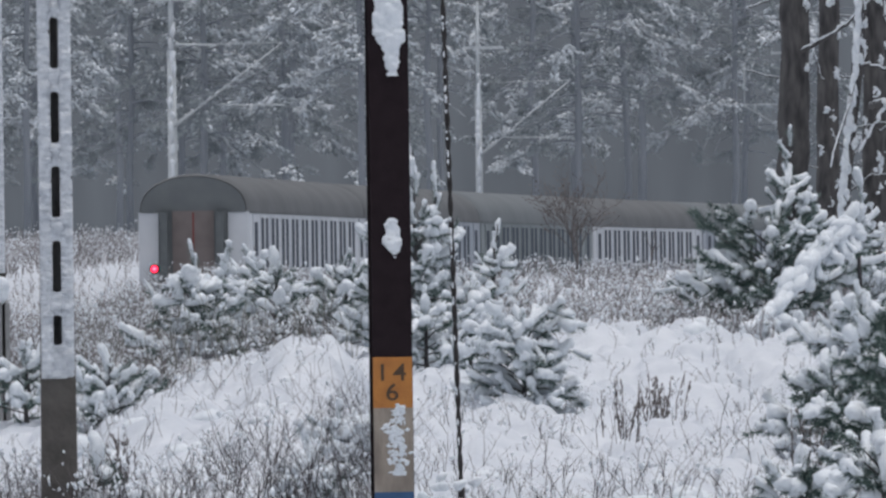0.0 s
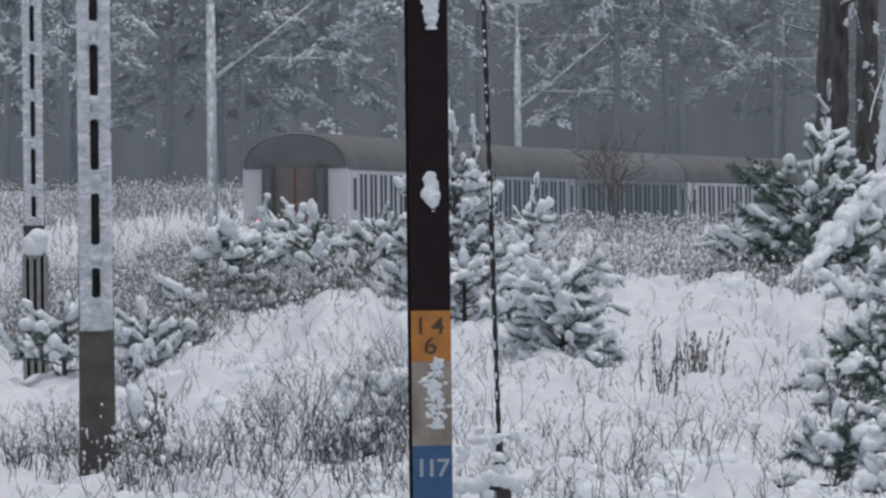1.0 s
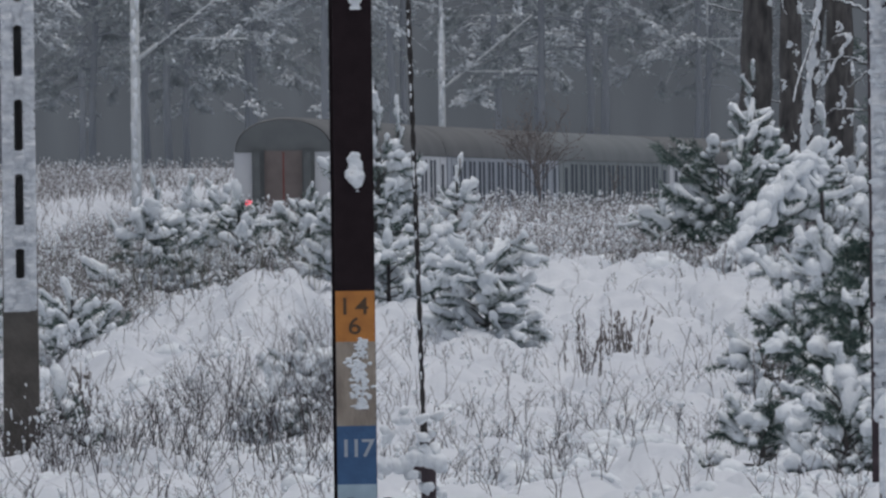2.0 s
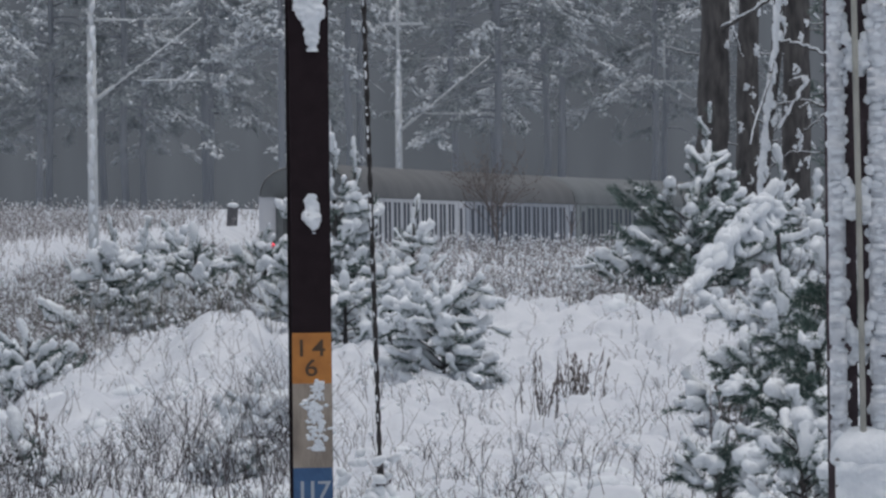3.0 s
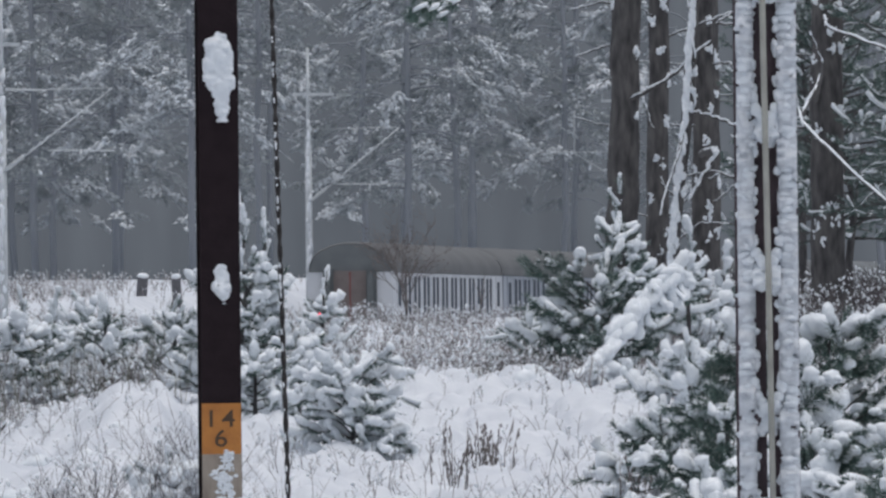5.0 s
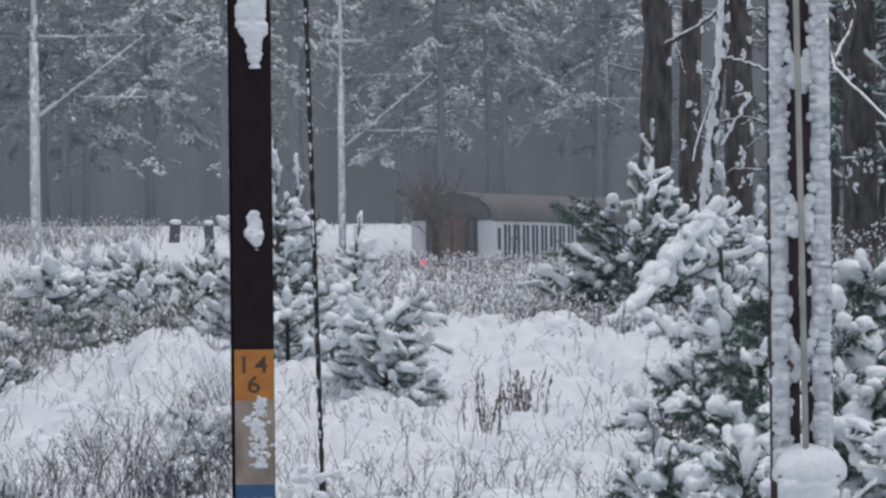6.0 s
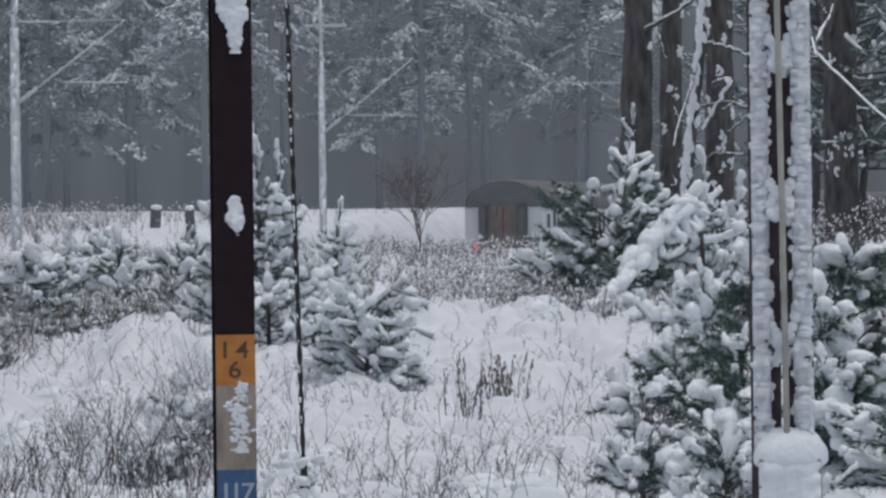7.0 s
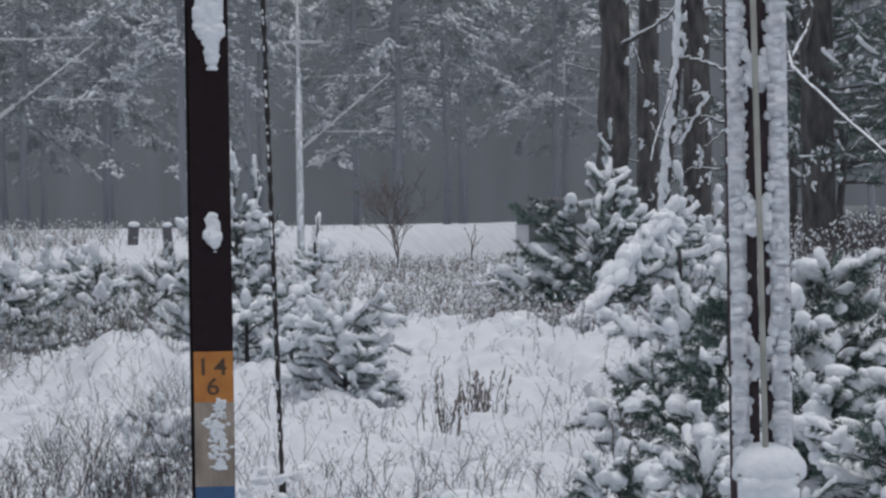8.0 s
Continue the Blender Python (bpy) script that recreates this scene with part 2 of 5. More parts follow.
def sleeves(soup, base, axis, length, radius, rng, lift=0.15):
    """Snow that wraps a shoot: a bent, lumpy roll with rounded ends, thicker towards the tip."""
    base, axis = np.asarray(base, float), np.asarray(axis, float)
    n, sides = len(base), 8
    if not n:
        return
    prof = np.array([0.3, 0.75, 0.92, 1.0, 1.12, 1.0, 0.45])
    t = np.array([0.0, 0.08, 0.32, 0.58, 0.82, 0.97, 1.04])
    m = len(t)
    L, R = np.asarray(length)[:, None, None], np.asarray(radius)[:, None]
    r = R * prof * rng.uniform(0.55, 1.4, (n, m))
    c = base[:, None] + axis[:, None] * L * t[None, :, None] + rng.normal(0, 0.12, (n, m, 3)) * R[:, :, None]
    c[..., 2] += lift * L[..., 0] * t ** 2 + 0.4 * R
    s = np.cross(axis, [0, 0, 1.0]) + [1e-4, 0, 0]
    s /= np.linalg.norm(s, axis=1)[:, None]
    u = np.cross(s, axis)
    a = np.linspace(0, 2 * np.pi, sides, endpoint=False)
    w = r[:, :, None] * rng.uniform(0.72, 1.28, (n, m, sides))
    v = c[:, :, None] + (w * np.cos(a))[..., None] * s[:, None, None] + (w * np.sin(a) * 0.85)[..., None] * u[:, None, None]
    i, j = np.meshgrid(np.arange(m - 1), np.arange(sides), indexing="ij")
    k = (j + 1) % sides
    q = np.stack([i * sides + j, i * sides + k, (i + 1) * sides + k, (i + 1) * sides + j], -1).reshape(-1, 4)
    start, off = soup.n, np.arange(n) * m * sides
    soup.add(v.reshape(-1, 3), (q[None] + off[:, None, None]).reshape(-1, 4))
    ring = np.arange(sides)
    soup.f.extend((start + off[:, None] + ring[::-1]).tolist())
    soup.f.extend((start + off[:, None] + (m - 1) * sides + ring).tolist())


_lat = np.random.RandomState(5).rand(256, 256)


def vnoise(x, y):
    xi, yi = np.floor(x).astype(int), np.floor(y).astype(int)
    fx, fy = x - xi, y - yi
    fx, fy = fx * fx * (3 - 2 * fx), fy * fy * (3 - 2 * fy)
    g = lambda a, b: _lat[a % 256, b % 256]
    return (g(xi, yi) * (1 - fx) + g(xi + 1, yi) * fx) * (1 - fy) + (g(xi, yi + 1) * (1 - fx) + g(xi + 1, yi + 1) * fx) * fy


def plaster(soup, x0, x1, y, z0, z1, thick, seed, round_ends=True, step=0.012, hold=0.35, taper=0.0, holes=0.0, point=0.0):
    """Wind-blown snow that sticks to an upright face turned to -y."""
    nx, nz = max(5, int((x1 - x0) / step)), max(5, int((z1 - z0) / step))
    gx, gz_ = np.meshgrid(np.linspace(x0, x1, nx), np.linspace(z0, z1, nz), indexing="ij")
    u, w = (gx - x0) / (x1 - x0) * 2 - 1, (gz_ - z0) / (z1 - z0) * 2 - 1
    u = (u - 0.25 * (1 - w) * taper) / (1 - taper * 0.32 * (1 - w))
    u = u / (1.001 - point * np.abs(w) ** 1.4)
    edge = 1 - np.sqrt(u * u + np.abs(w) ** 2.3) if round_ends else 1 - np.maximum(np.abs(u), np.abs(w) ** 40)
    lump = vnoise(gx * 9 + seed * 7.3, gz_ * 17 + seed) * 0.65 + vnoise(gx * 32 + seed, gz_ * 48 + seed * 3) * 0.35
    mask = edge + (lump - 0.5) * hold * 2
    gaps = vnoise(gx * 70 + seed * 2.1, gz_ * 110 + seed) * 0.6 + vnoise(gx * 150, gz_ * 190 + seed) * 0.4
    if not round_ends:
        gaps = vnoise(gx * 16 + seed * 2.1, gz_ * 42 + seed) * 0.7 + vnoise(gx * 60, gz_ * 120 + seed) * 0.3
    mask = np.where(gaps < holes, -0.01, mask)
    h = thick * np.clip(mask * 2.5, 0, 1) ** 0.5 * (0.05 + 2.4 * lump ** 1.6)
    idx = np.arange(nx * nz).reshape(nx, nz)
    v = np.stack([gx, y - h, gz_], -1).reshape(-1, 3)
    ok = mask > 0
    ok = ok[:-1, :-1] | ok[1:, :-1] | ok[:-1, 1:] | ok[1:, 1:]
    q = np.stack([idx[:-1, :-1], idx[1:, :-1], idx[1:, 1:], idx[:-1, 1:]], -1)[ok]
    soup.add(v, q)


# ---- the line of the track and the lie of the land ----
TRACK = (-6.25, 233.0, radians(5.9), 1150.0)


def track(s):
    """Place and heading (from ahead, to the right) on the track's centre line, s metres on."""
    x0, y0, a, r = TRACK
    b = a + s / r
    return x0 + r * (math.cos(a) - math.cos(b)), y0 + r * (math.sin(b) - math.sin(a)), b


def rail_z(s):
    return 0.08 - 0.0036 * s


def track_gap(x, y):
    """Distance of a place from the track's centre line, and the way along it."""
    x0, y0, a, r = TRACK
    cx, cy = x0 + r * math.cos(a), y0 - r * math.sin(a)
    return np.abs(np.hypot(x - cx, y - cy) - r), (np.arctan2(y - cy, cx - x) - a) * r


def domes(x, y, cx, cy, seed):
    """Rounded pillows of snow over tussocks: the height, 0 to 1, of the tallest pillow at a place."""
    x, y = np.broadcast_arrays(np.asarray(x, float), np.asarray(y, float))
    ix, iy = np.floor(x / cx).astype(int), np.floor(y / cy).astype(int)
    best = np.zeros(x.shape)
    for dx in (-1, 0, 1):
        for dy in (-1, 0, 1):
            a, b = (ix + dx) * 7 + seed * 31, (iy + dy) * 13 + seed * 17
            g = lambda k: _lat[(a + k * 3) % 256, (b + k * 5 + (a // 256) * 11) % 256]
            px, py, r = (ix + dx + 0.15 + 0.7 * g(1)) * cx, (iy + dy + 0.15 + 0.7 * g(2)) * cy, 0.45 + 0.5 * g(3)
            d2 = ((x - px) / (r * cx)) ** 2 + ((y - py) / (r * cy)) ** 2
            best = np.maximum(best, np.sqrt(np.clip(1 - d2, 0, 1)) * (0.25 + 0.75 * g(4)) * r)
    return best


def gz(x, y, fine=True):
    x, y = np.asarray(x, float), np.asarray(y, float)
    z = np.interp(y, (-400, 0, 40, 50, 62, 85, 100, 120, 150, 190, 230, 300, 350, 420, 2500),
                  (0.0, 0.3, 0.2, 0.12, -0.14, -0.08, 0.2, 0.88, 1.08, 1.25, 1.42, 2.2, 2.75, 3.0, 3.0))
    x0, y0, a, r = TRACK
    near = np.hypot(x - x0 - r * math.cos(a), y - y0 + r * math.sin(a)) < r
    z = np.where(near & (y > 225), np.minimum(z, 1.38), z)
    low = np.clip((-x / y.clip(30) * 1000 - 22) / 16, 0, 1) * np.clip((y - 85) / 25, 0, 1) * np.clip((165 - y) / 30, 0, 1)
    z = z - 0.55 * low
    az = x / y.clip(30) * 1000
    z = z + 0.22 * np.clip((az - 3) / 8, 0, 1) * np.exp(-((y - 112) / 5.0) ** 2)
    # the long drift in front of the young pines
    crest = np.interp(az, (-58, -46, -38, -28, -16.5, -12, -5), (-0.4, -0.3, 0.10, 0.62, 0.98, 0.86, -0.1))
    up, down = np.clip((y - 79) / 19, 0, 1), np.clip((y - 99) / 7, 0, 1)
    k = up * up * (3 - 2 * up) * (1 - down * down * (3 - 2 * down))
    z = z + np.maximum(crest - z, 0) * k * np.clip((-5 - az) / 4, 0, 1)
    z = z + 0.45 * np.clip((x / y.clip(30) * 1000 - 36) / 14, 0, 1) * np.clip((y - 130) / 30, 0, 1) * np.clip((260 - y) / 40, 0, 1)
    gap, s = track_gap(x, y)
    k = np.clip((gap - 2.6) / 4.0, 0, 1)
    k = k * k * (3 - 2 * k)
    bed = rail_z(np.clip(s, -300, 400)) - 0.35
    z = z * k + np.where(np.abs(s) < 900, bed, z) * (1 - k)
    if fine:
        amp = np.clip((260 - y) / 60, 0.25, 1) * np.clip((y - 32) / 16, 0, 1)
        z = z + amp * (0.30 * (vnoise(x * 0.45 + 9, y * 0.16) - 0.5) + 0.16 * (vnoise(x * 1.3 + 3, y * 0.5 + 7) - 0.5))
        near = np.clip((140 - y) / 25, 0, 1) * amp
        z = z + near * (0.34 * domes(x, y, 0.66, 1.3, 1) + 0.24 * domes(x, y, 0.36, 0.8, 2) + 0.14 * domes(x, y, 0.2, 0.45, 3) - 0.20)
    return z


def build_ground():
    xs = np.concatenate([[-2500, -900, -300, -120, -60, -35], np.arange(-26, -9, 0.5), np.arange(-9, -5.5, 0.1), np.arange(-5.5, 7.5, 0.055), np.arange(7.5, 32, 0.5), [35, 60, 120, 300, 900, 2500]])
    ys = np.concatenate([[-400, -100, 0, 20, 30], np.arange(36, 56, 0.5), np.arange(56, 135, 0.2), np.arange(135, 260, 0.7), np.arange(260, 440, 3.0), [500, 700, 1200, 2500]])
    gx, gy = np.meshgrid(xs, ys, indexing="ij")
    z = gz(gx, gy)
    idx = np.arange(gx.size).reshape(gx.shape)
    q = np.stack([idx[:-1, :-1], idx[1:, :-1], idx[1:, 1:], idx[:-1, 1:]], -1).reshape(-1, 4)
    s = Soup()
    s.add(np.stack([gx, gy, z], -1), q)
    tagged(s.part("ground", M_GROUND), "uneven snow-covered ground with drifts and hummocks", "ground", kind="structure")


build_ground()


def build_track():
    root = thing("railway_track", "railway track with steel rails on snowy sleepers", "railway track", kind="structure")
    for side in (-0.75, 0.75):
        s = Soup()
        pts = []
        for k in np.arange(-40, 260, 5.0):
            x, y, b = track(k)
            pts.append((x + side * math.cos(b), y - side * math.sin(b), rail_z(k) - 0.07))
        tube(s, pts, 0.07, 6)
        s.part("rail", M_RUST, root)


build_track()


# ---- woods ----
def limb_path(z, az, length, rise, droop, n=6):
    t = np.linspace(0, 1, n)
    r = t * length
    zz = z + r * rise - droop * length * t ** 2
    return np.stack([r * math.cos(az), r * math.sin(az), zz], 1)


def far_pine(seed, height, bare, spread, snow):
    """A tall forest pine: bare stem below, long boughs with frosted sprays above."""
    rng = np.random.RandomState(seed)
    root = thing("pine_tree", "tall pine with frosted snow-laden boughs in the woods", "tree", group="forest pines")
    s = Soup()
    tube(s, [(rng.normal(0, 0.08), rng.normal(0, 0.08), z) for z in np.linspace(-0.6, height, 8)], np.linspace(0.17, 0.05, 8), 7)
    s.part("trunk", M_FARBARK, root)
    wood, green, white = Soup(), Soup(), Soup()
    z = bare
    while z < height - 0.5:
        f = (z - bare) / (height - bare)
        high = z > 13.5
        L = spread * (0.75 + 0.9 * f) * (1.2 - f) * rng.uniform(0.5, 1.5)
        az = rng.uniform(0, 2 * math.pi)
        p = limb_path(z, az, L, rng.uniform(0.1, 0.5), rng.uniform(0.35, 0.85))
        tube(wood, p, np.linspace(0.05, 0.012, 6), 4)
        out, side = np.array([math.cos(az), math.sin(az), 0]), np.array([-math.sin(az), math.cos(az), 0])
        laden = rng.rand() < 0.45
        for q in range(int(2 + L * 1.5)):
            t = rng.uniform(0.42, 1.0)
            c = np.array([np.interp(t, np.linspace(0, 1, 6), p[:, k]) for k in range(3)])
            e = out * rng.uniform(0.3, 1) + side * rng.normal(0, 0.8) + np.array([0, 0, rng.uniform(-0.55, 0.15)])
            e /= np.linalg.norm(e)
            l = rng.uniform(0.45, 1.1)
            m = int((10 if high else 26) * l + 5)
            u = rng.uniform(0.05, 1, m) ** 0.8
            cross = np.cross(e, [0, 0, 1.0])
            base = c + e * l * u[:, None] + cross * rng.normal(0, 0.2, (m, 1)) * u[:, None] + np.stack([0 * u, 0 * u, -0.28 * u * u * l + rng.normal(0, 0.06, m)], 1)
            ax = e + cross * rng.normal(0, 0.6, (m, 1)) + [0, 0, -0.3]
            needles(green, base, ax, 4, 0.24, 0.024, rng, 0.55)
            k = rng.rand(m) < snow * (1.5 if laden and rng.rand() < 0.85 else 0.06)
            w = k.sum()
            blobs(white, base[k] + ax[k] * 0.08 + [0, 0, 0.05], ax[k], rng.uniform(0.07, 0.2, w), rng.uniform(0.045, 0.1, w), rng.uniform(0.035, 0.07, w), rng, 0, 0.3)
        z += rng.uniform(0.2, 0.62) * (2.2 if high else 0.85)
    for q in range(5):
        L, az = rng.uniform(2.5, 4.6), rng.uniform(0, 2 * math.pi)
        p = limb_path(rng.uniform(bare - 0.5, bare + 4), az, L, rng.uniform(0.3, 0.6), rng.uniform(0.4, 0.8), 8)
        p[1:] += rng.normal(0, 0.07, (7, 3))
        tube(wood, p, np.linspace(0.035, 0.01, 8), 4)
        d = np.gradient(p, axis=0)
        blobs(white, p + [0, 0, 0.025], d, np.linalg.norm(d, axis=1) * 0.6, 0.018, 0.013, rng, 0, 0.15)
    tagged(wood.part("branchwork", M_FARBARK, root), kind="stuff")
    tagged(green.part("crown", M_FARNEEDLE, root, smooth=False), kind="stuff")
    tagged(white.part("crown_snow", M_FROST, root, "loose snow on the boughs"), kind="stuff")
    return root


def build_forest():
    rng = np.random.RandomState(11)
    kinds = [far_pine(100 + i, 21 + i % 3, bare, spread, sn) for i, (bare, spread, sn) in enumerate([(4.8, 3.4, 0.75), (6.5, 3.0, 0.65), (4.2, 3.6, 0.8), (8.0, 2.8, 0.6), (5.4, 3.9, 0.75), (3.6, 3.2, 0.7)])]
    places = []
    for row, (y, step) in enumerate([(372, 4.2), (396, 4.0), (425, 4.0)]):
        x = -0.066 * y
        while x < 0.082 * y:
            px, py = x + rng.uniform(-0.8, 0.8), y + rng.uniform(-8, 8)
            gap, s = track_gap(px, py)
            if gap > 6.5 and not (row == 0 and 1.0 < px < 9 and rng.rand() < 0.25):
                places.append((px, py, row))
            x += step * rng.uniform(0.7, 1.4)
    used = set()
    for px, py, row in places:
        k = rng.randint(len(kinds))
        m = pose(px, py, float(gz(px, py)), rng.uniform(-1.5, 1.5), rng.uniform(-1.5, 1.5), rng.uniform(0, 360))
        if k not in used:
            used.add(k)
            kinds[k].matrix_basis = m
        else:
            copy_thing(kinds[k], m)
    return places


build_forest()


def build_backdrop():
    """The depth of the woods, with the grey winter haze painted on as a faint glow."""
    m = bpy.data.materials.new("haze_glow_woods")
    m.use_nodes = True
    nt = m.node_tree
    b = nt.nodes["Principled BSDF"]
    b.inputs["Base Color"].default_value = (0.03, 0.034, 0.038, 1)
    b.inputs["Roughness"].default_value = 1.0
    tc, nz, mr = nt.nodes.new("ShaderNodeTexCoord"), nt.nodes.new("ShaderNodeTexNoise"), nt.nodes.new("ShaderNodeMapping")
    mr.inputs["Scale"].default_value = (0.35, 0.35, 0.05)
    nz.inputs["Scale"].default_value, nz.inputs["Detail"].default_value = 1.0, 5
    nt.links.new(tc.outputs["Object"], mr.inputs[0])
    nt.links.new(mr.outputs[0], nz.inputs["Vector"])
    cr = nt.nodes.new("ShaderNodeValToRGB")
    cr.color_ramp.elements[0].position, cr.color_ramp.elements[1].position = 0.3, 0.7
    # two grey-blue haze tones, sent out as emission below
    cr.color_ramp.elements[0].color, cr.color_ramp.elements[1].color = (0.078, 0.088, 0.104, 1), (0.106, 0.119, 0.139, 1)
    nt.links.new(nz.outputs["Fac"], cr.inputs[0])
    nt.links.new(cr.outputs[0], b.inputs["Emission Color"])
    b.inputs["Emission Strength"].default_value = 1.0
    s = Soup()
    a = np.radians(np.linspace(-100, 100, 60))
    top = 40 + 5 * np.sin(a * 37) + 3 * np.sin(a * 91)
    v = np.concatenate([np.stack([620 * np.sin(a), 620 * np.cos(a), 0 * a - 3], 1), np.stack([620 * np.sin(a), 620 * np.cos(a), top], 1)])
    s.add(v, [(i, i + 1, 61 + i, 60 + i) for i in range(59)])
    tagged(s.part("backdrop", m), "distant pine woods, winter haze painted as a grey glow", "woods", kind="structure")


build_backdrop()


# ---- train ----
COACH = 24.5


def coach(side, roof, label, last=False):
    """A passenger coach; its origin lies on the rails under its middle, its front towards +y."""
    root = thing("passenger_coach", label, "railway coach", group="coaches of the train")
    h, w = COACH / 2 - 0.18, 1.41
    arc = [(w * math.cos(a), 3.08 + 0.97 * math.sin(a) ** 0.85) for a in np.linspace(0.0, math.pi, 17)]
    s = Soup()
    prof = [(-w + 0.05, 1.0), (w - 0.05, 1.0), (w, 1.3), (w, 3.08), (-w, 3.08), (-w, 1.3)]
    n = len(prof)
    s.add([(x, y, z) for y in (-h, h) for x, z in prof], [(i, (i + 1) % n, n + (i + 1) % n, n + i) for i in range(n)])
    s.f += [list(range(n))[::-1], list(range(n, 2 * n))]
    s.part("body", side, root, smooth=False)
    s = Soup()
    rows = [(-h - 0.02, 0.93), (-h + 0.25, 0.985), (-h + 0.8, 1.0), (h - 0.8, 1.0), (h - 0.25, 0.985), (h + 0.02, 0.93)]
    m = len(arc)
    s.add([(x * (0.32 + 0.695 * k), y, 3.082 + (z - 3.08) * k) for y, k in rows for x, z in arc],
          [(r * m + i, r * m + i + 1, (r + 1) * m + i + 1, (r + 1) * m + i) for r in range(len(rows) - 1) for i in range(m - 1)])
    s.part("roof", roof, root)
    for e in (-1, 1):
        s = Soup()
        y = e * (h + 0.03)
        s.add([(x * 0.955, y, 3.06 + (z - 3.08) * 0.94) for x, z in arc], [list(range(m))] if e > 0 else [list(range(m))[::-1]])
        s.add([(x * 0.6, y - e * 0.15, z - 0.05) for x, z in arc], [list(range(m))])
        s.part("end_panel", M_HOOD, root, "green end panel under the roof, paled with painted haze", smooth=False)
        for x0, x1 in ((-0.88, -0.54), (0.54, 0.88)):
            for k in range(3):
                box("bellows", M_BELLOWS, root, x0 + 0.04 * k, x1 - 0.04 * k, min(y, y + e * (0.12 + 0.12 * k)), max(y, y + e * (0.12 + 0.12 * k)), 1.1, 3.12 - 0.03 * k)
        door = box("end_door", M_ENDDOOR, root, -0.54, 0.54, min(y, y + e * 0.03), max(y, y + e * 0.03), 1.1, 3.1, "brown end door with a red seam")
        box("seam", M_RED, door, -0.022, 0.022, min(y + e * 0.03, y + e * 0.045), max(y + e * 0.03, y + e * 0.045), 1.1, 3.06)
        for x in (-0.87, 0.87):
            s = Soup()
            tube(s, [(x, y, 1.05), (x, y + e * 0.5, 1.05)], [0.09, 0.09], 10)
            tube(s, [(x, y + e * 0.5, 1.05), (x, y + e * 0.55, 1.05)], [0.24, 0.24], 14)
            s.part("buffer", M_UNDER, root)
    for x in (-w, w):
        e = 1 if x > 0 else -1
        for k in range(10):
            y0 = -h + 2.2 + k * 2.0
            pane = box("window", M_GLASS, root, min(x, x + e * 0.012), max(x, x + e * 0.012), y0, y0 + 1.4, 1.66, 2.92)
            s = Soup()
            for b in ((y0 - 0.07, y0, 1.6, 2.98), (y0 + 1.4, y0 + 1.47, 1.6, 2.98), (y0, y0 + 1.4, 2.92, 2.98), (y0, y0 + 1.4, 1.6, 1.66), (y0 + 0.6, y0 + 0.82, 1.66, 2.92)):
                s.add(*box_data(min(x, x + e * 0.022), max(x, x + e * 0.022), *b))
            s.part("window_frame", side, pane, smooth=False)
        for y0 in (-h + 0.65, h - 1.6):
            door = box("side_door", side, root, min(x, x + e * 0.03), max(x, x + e * 0.03), y0, y0 + 0.95, 1.0, 3.0)
            box("door_window", M_GLASS, door, min(x + e * 0.03, x + e * 0.04), max(x + e * 0.03, x + e * 0.04), y0 + 0.2, y0 + 0.75, 1.95, 2.8)
        box("rain_gutter", roof, root, min(x, x + e * 0.03), max(x, x + e * 0.03), -h, h, 3.03, 3.08)
    box("underframe", M_UNDER, root, -1.2, 1.2, -h + 0.3, h - 0.3, 0.55, 0.995)
    for y in (-h + 3.4, h - 3.4):
        bogie = box("bogie", M_UNDER, root, -1.05, 1.05, y - 1.7, y + 1.7, 0.42, 0.72)
        for dy in (-1.25, 1.25):
            s = Soup()
            for x in (-0.75, 0.75):
                tube(s, [(x - 0.06, y + dy, 0.46), (x + 0.06, y + dy, 0.46)], [0.46, 0.46], 18)
            tube(s, [(-0.75, y + dy, 0.46), (0.75, y + dy, 0.46)], [0.08, 0.08], 8)
            s.part("wheelset", M_UNDER, bogie)
    if last:
        for x in (-1.0,):
            lamp = Soup()
            y = -h - 0.03
            tube(lamp, [(x, y, 1.645), (x, y - 0.09, 1.645)], [0.12, 0.12], 16)
            lamp = lamp.part("tail_lamp", M_UNDER, root, "tail lamp with a red lens")
            s = Soup()
            tube(s, [(x, y - 0.09, 1.645), (x, y - 0.11, 1.645)], [0.09, 0.08], 16)
            s.part("lens", M_TAIL, lamp, "glowing red lens")
            s = Soup()
            tube(s, [(x, y - 0.11, 1.645), (x, y - 0.118, 1.645)], [0.035, 0.03], 12)
            s.part("lens_core", M_TAILCORE, lamp)
    return root


def build_train():
    looks = [(SIDE_WHITE, ROOF_BROWN, "dirty white passenger coach with grey-brown roof"),
             (SIDE_BLUE, ROOF_BROWN, "pale blue-grey passenger coach with grey-brown roof"),
             (SIDE_GREY, ROOF_GREY, "grey-green passenger coach with light grey roof"),
             (SIDE_WHITE, ROOF_BROWN, "dirty white passenger coach with grey-brown roof"),
             (SIDE_BLUE, ROOF_GREY, "pale blue-grey passenger coach with light grey roof"),
             (SIDE_WHITE, ROOF_BROWN, "dirty white passenger coach with grey-brown roof")]
    out = []
    for i, (a, b, text) in enumerate(looks):
        out.append(coach(a, b, text + (", last of the train" if i == 0 else ""), i == 0))
    return out


coaches = build_train()


def coach_pose(i, t):
    s = 12.2 * t + 0.24 * t * t + COACH * (i + 0.5)
    x, y, b = track(s)
    return pose(x, y, rail_z(s), math.degrees(math.atan(-0.0036)), 0, -math.degrees(b))


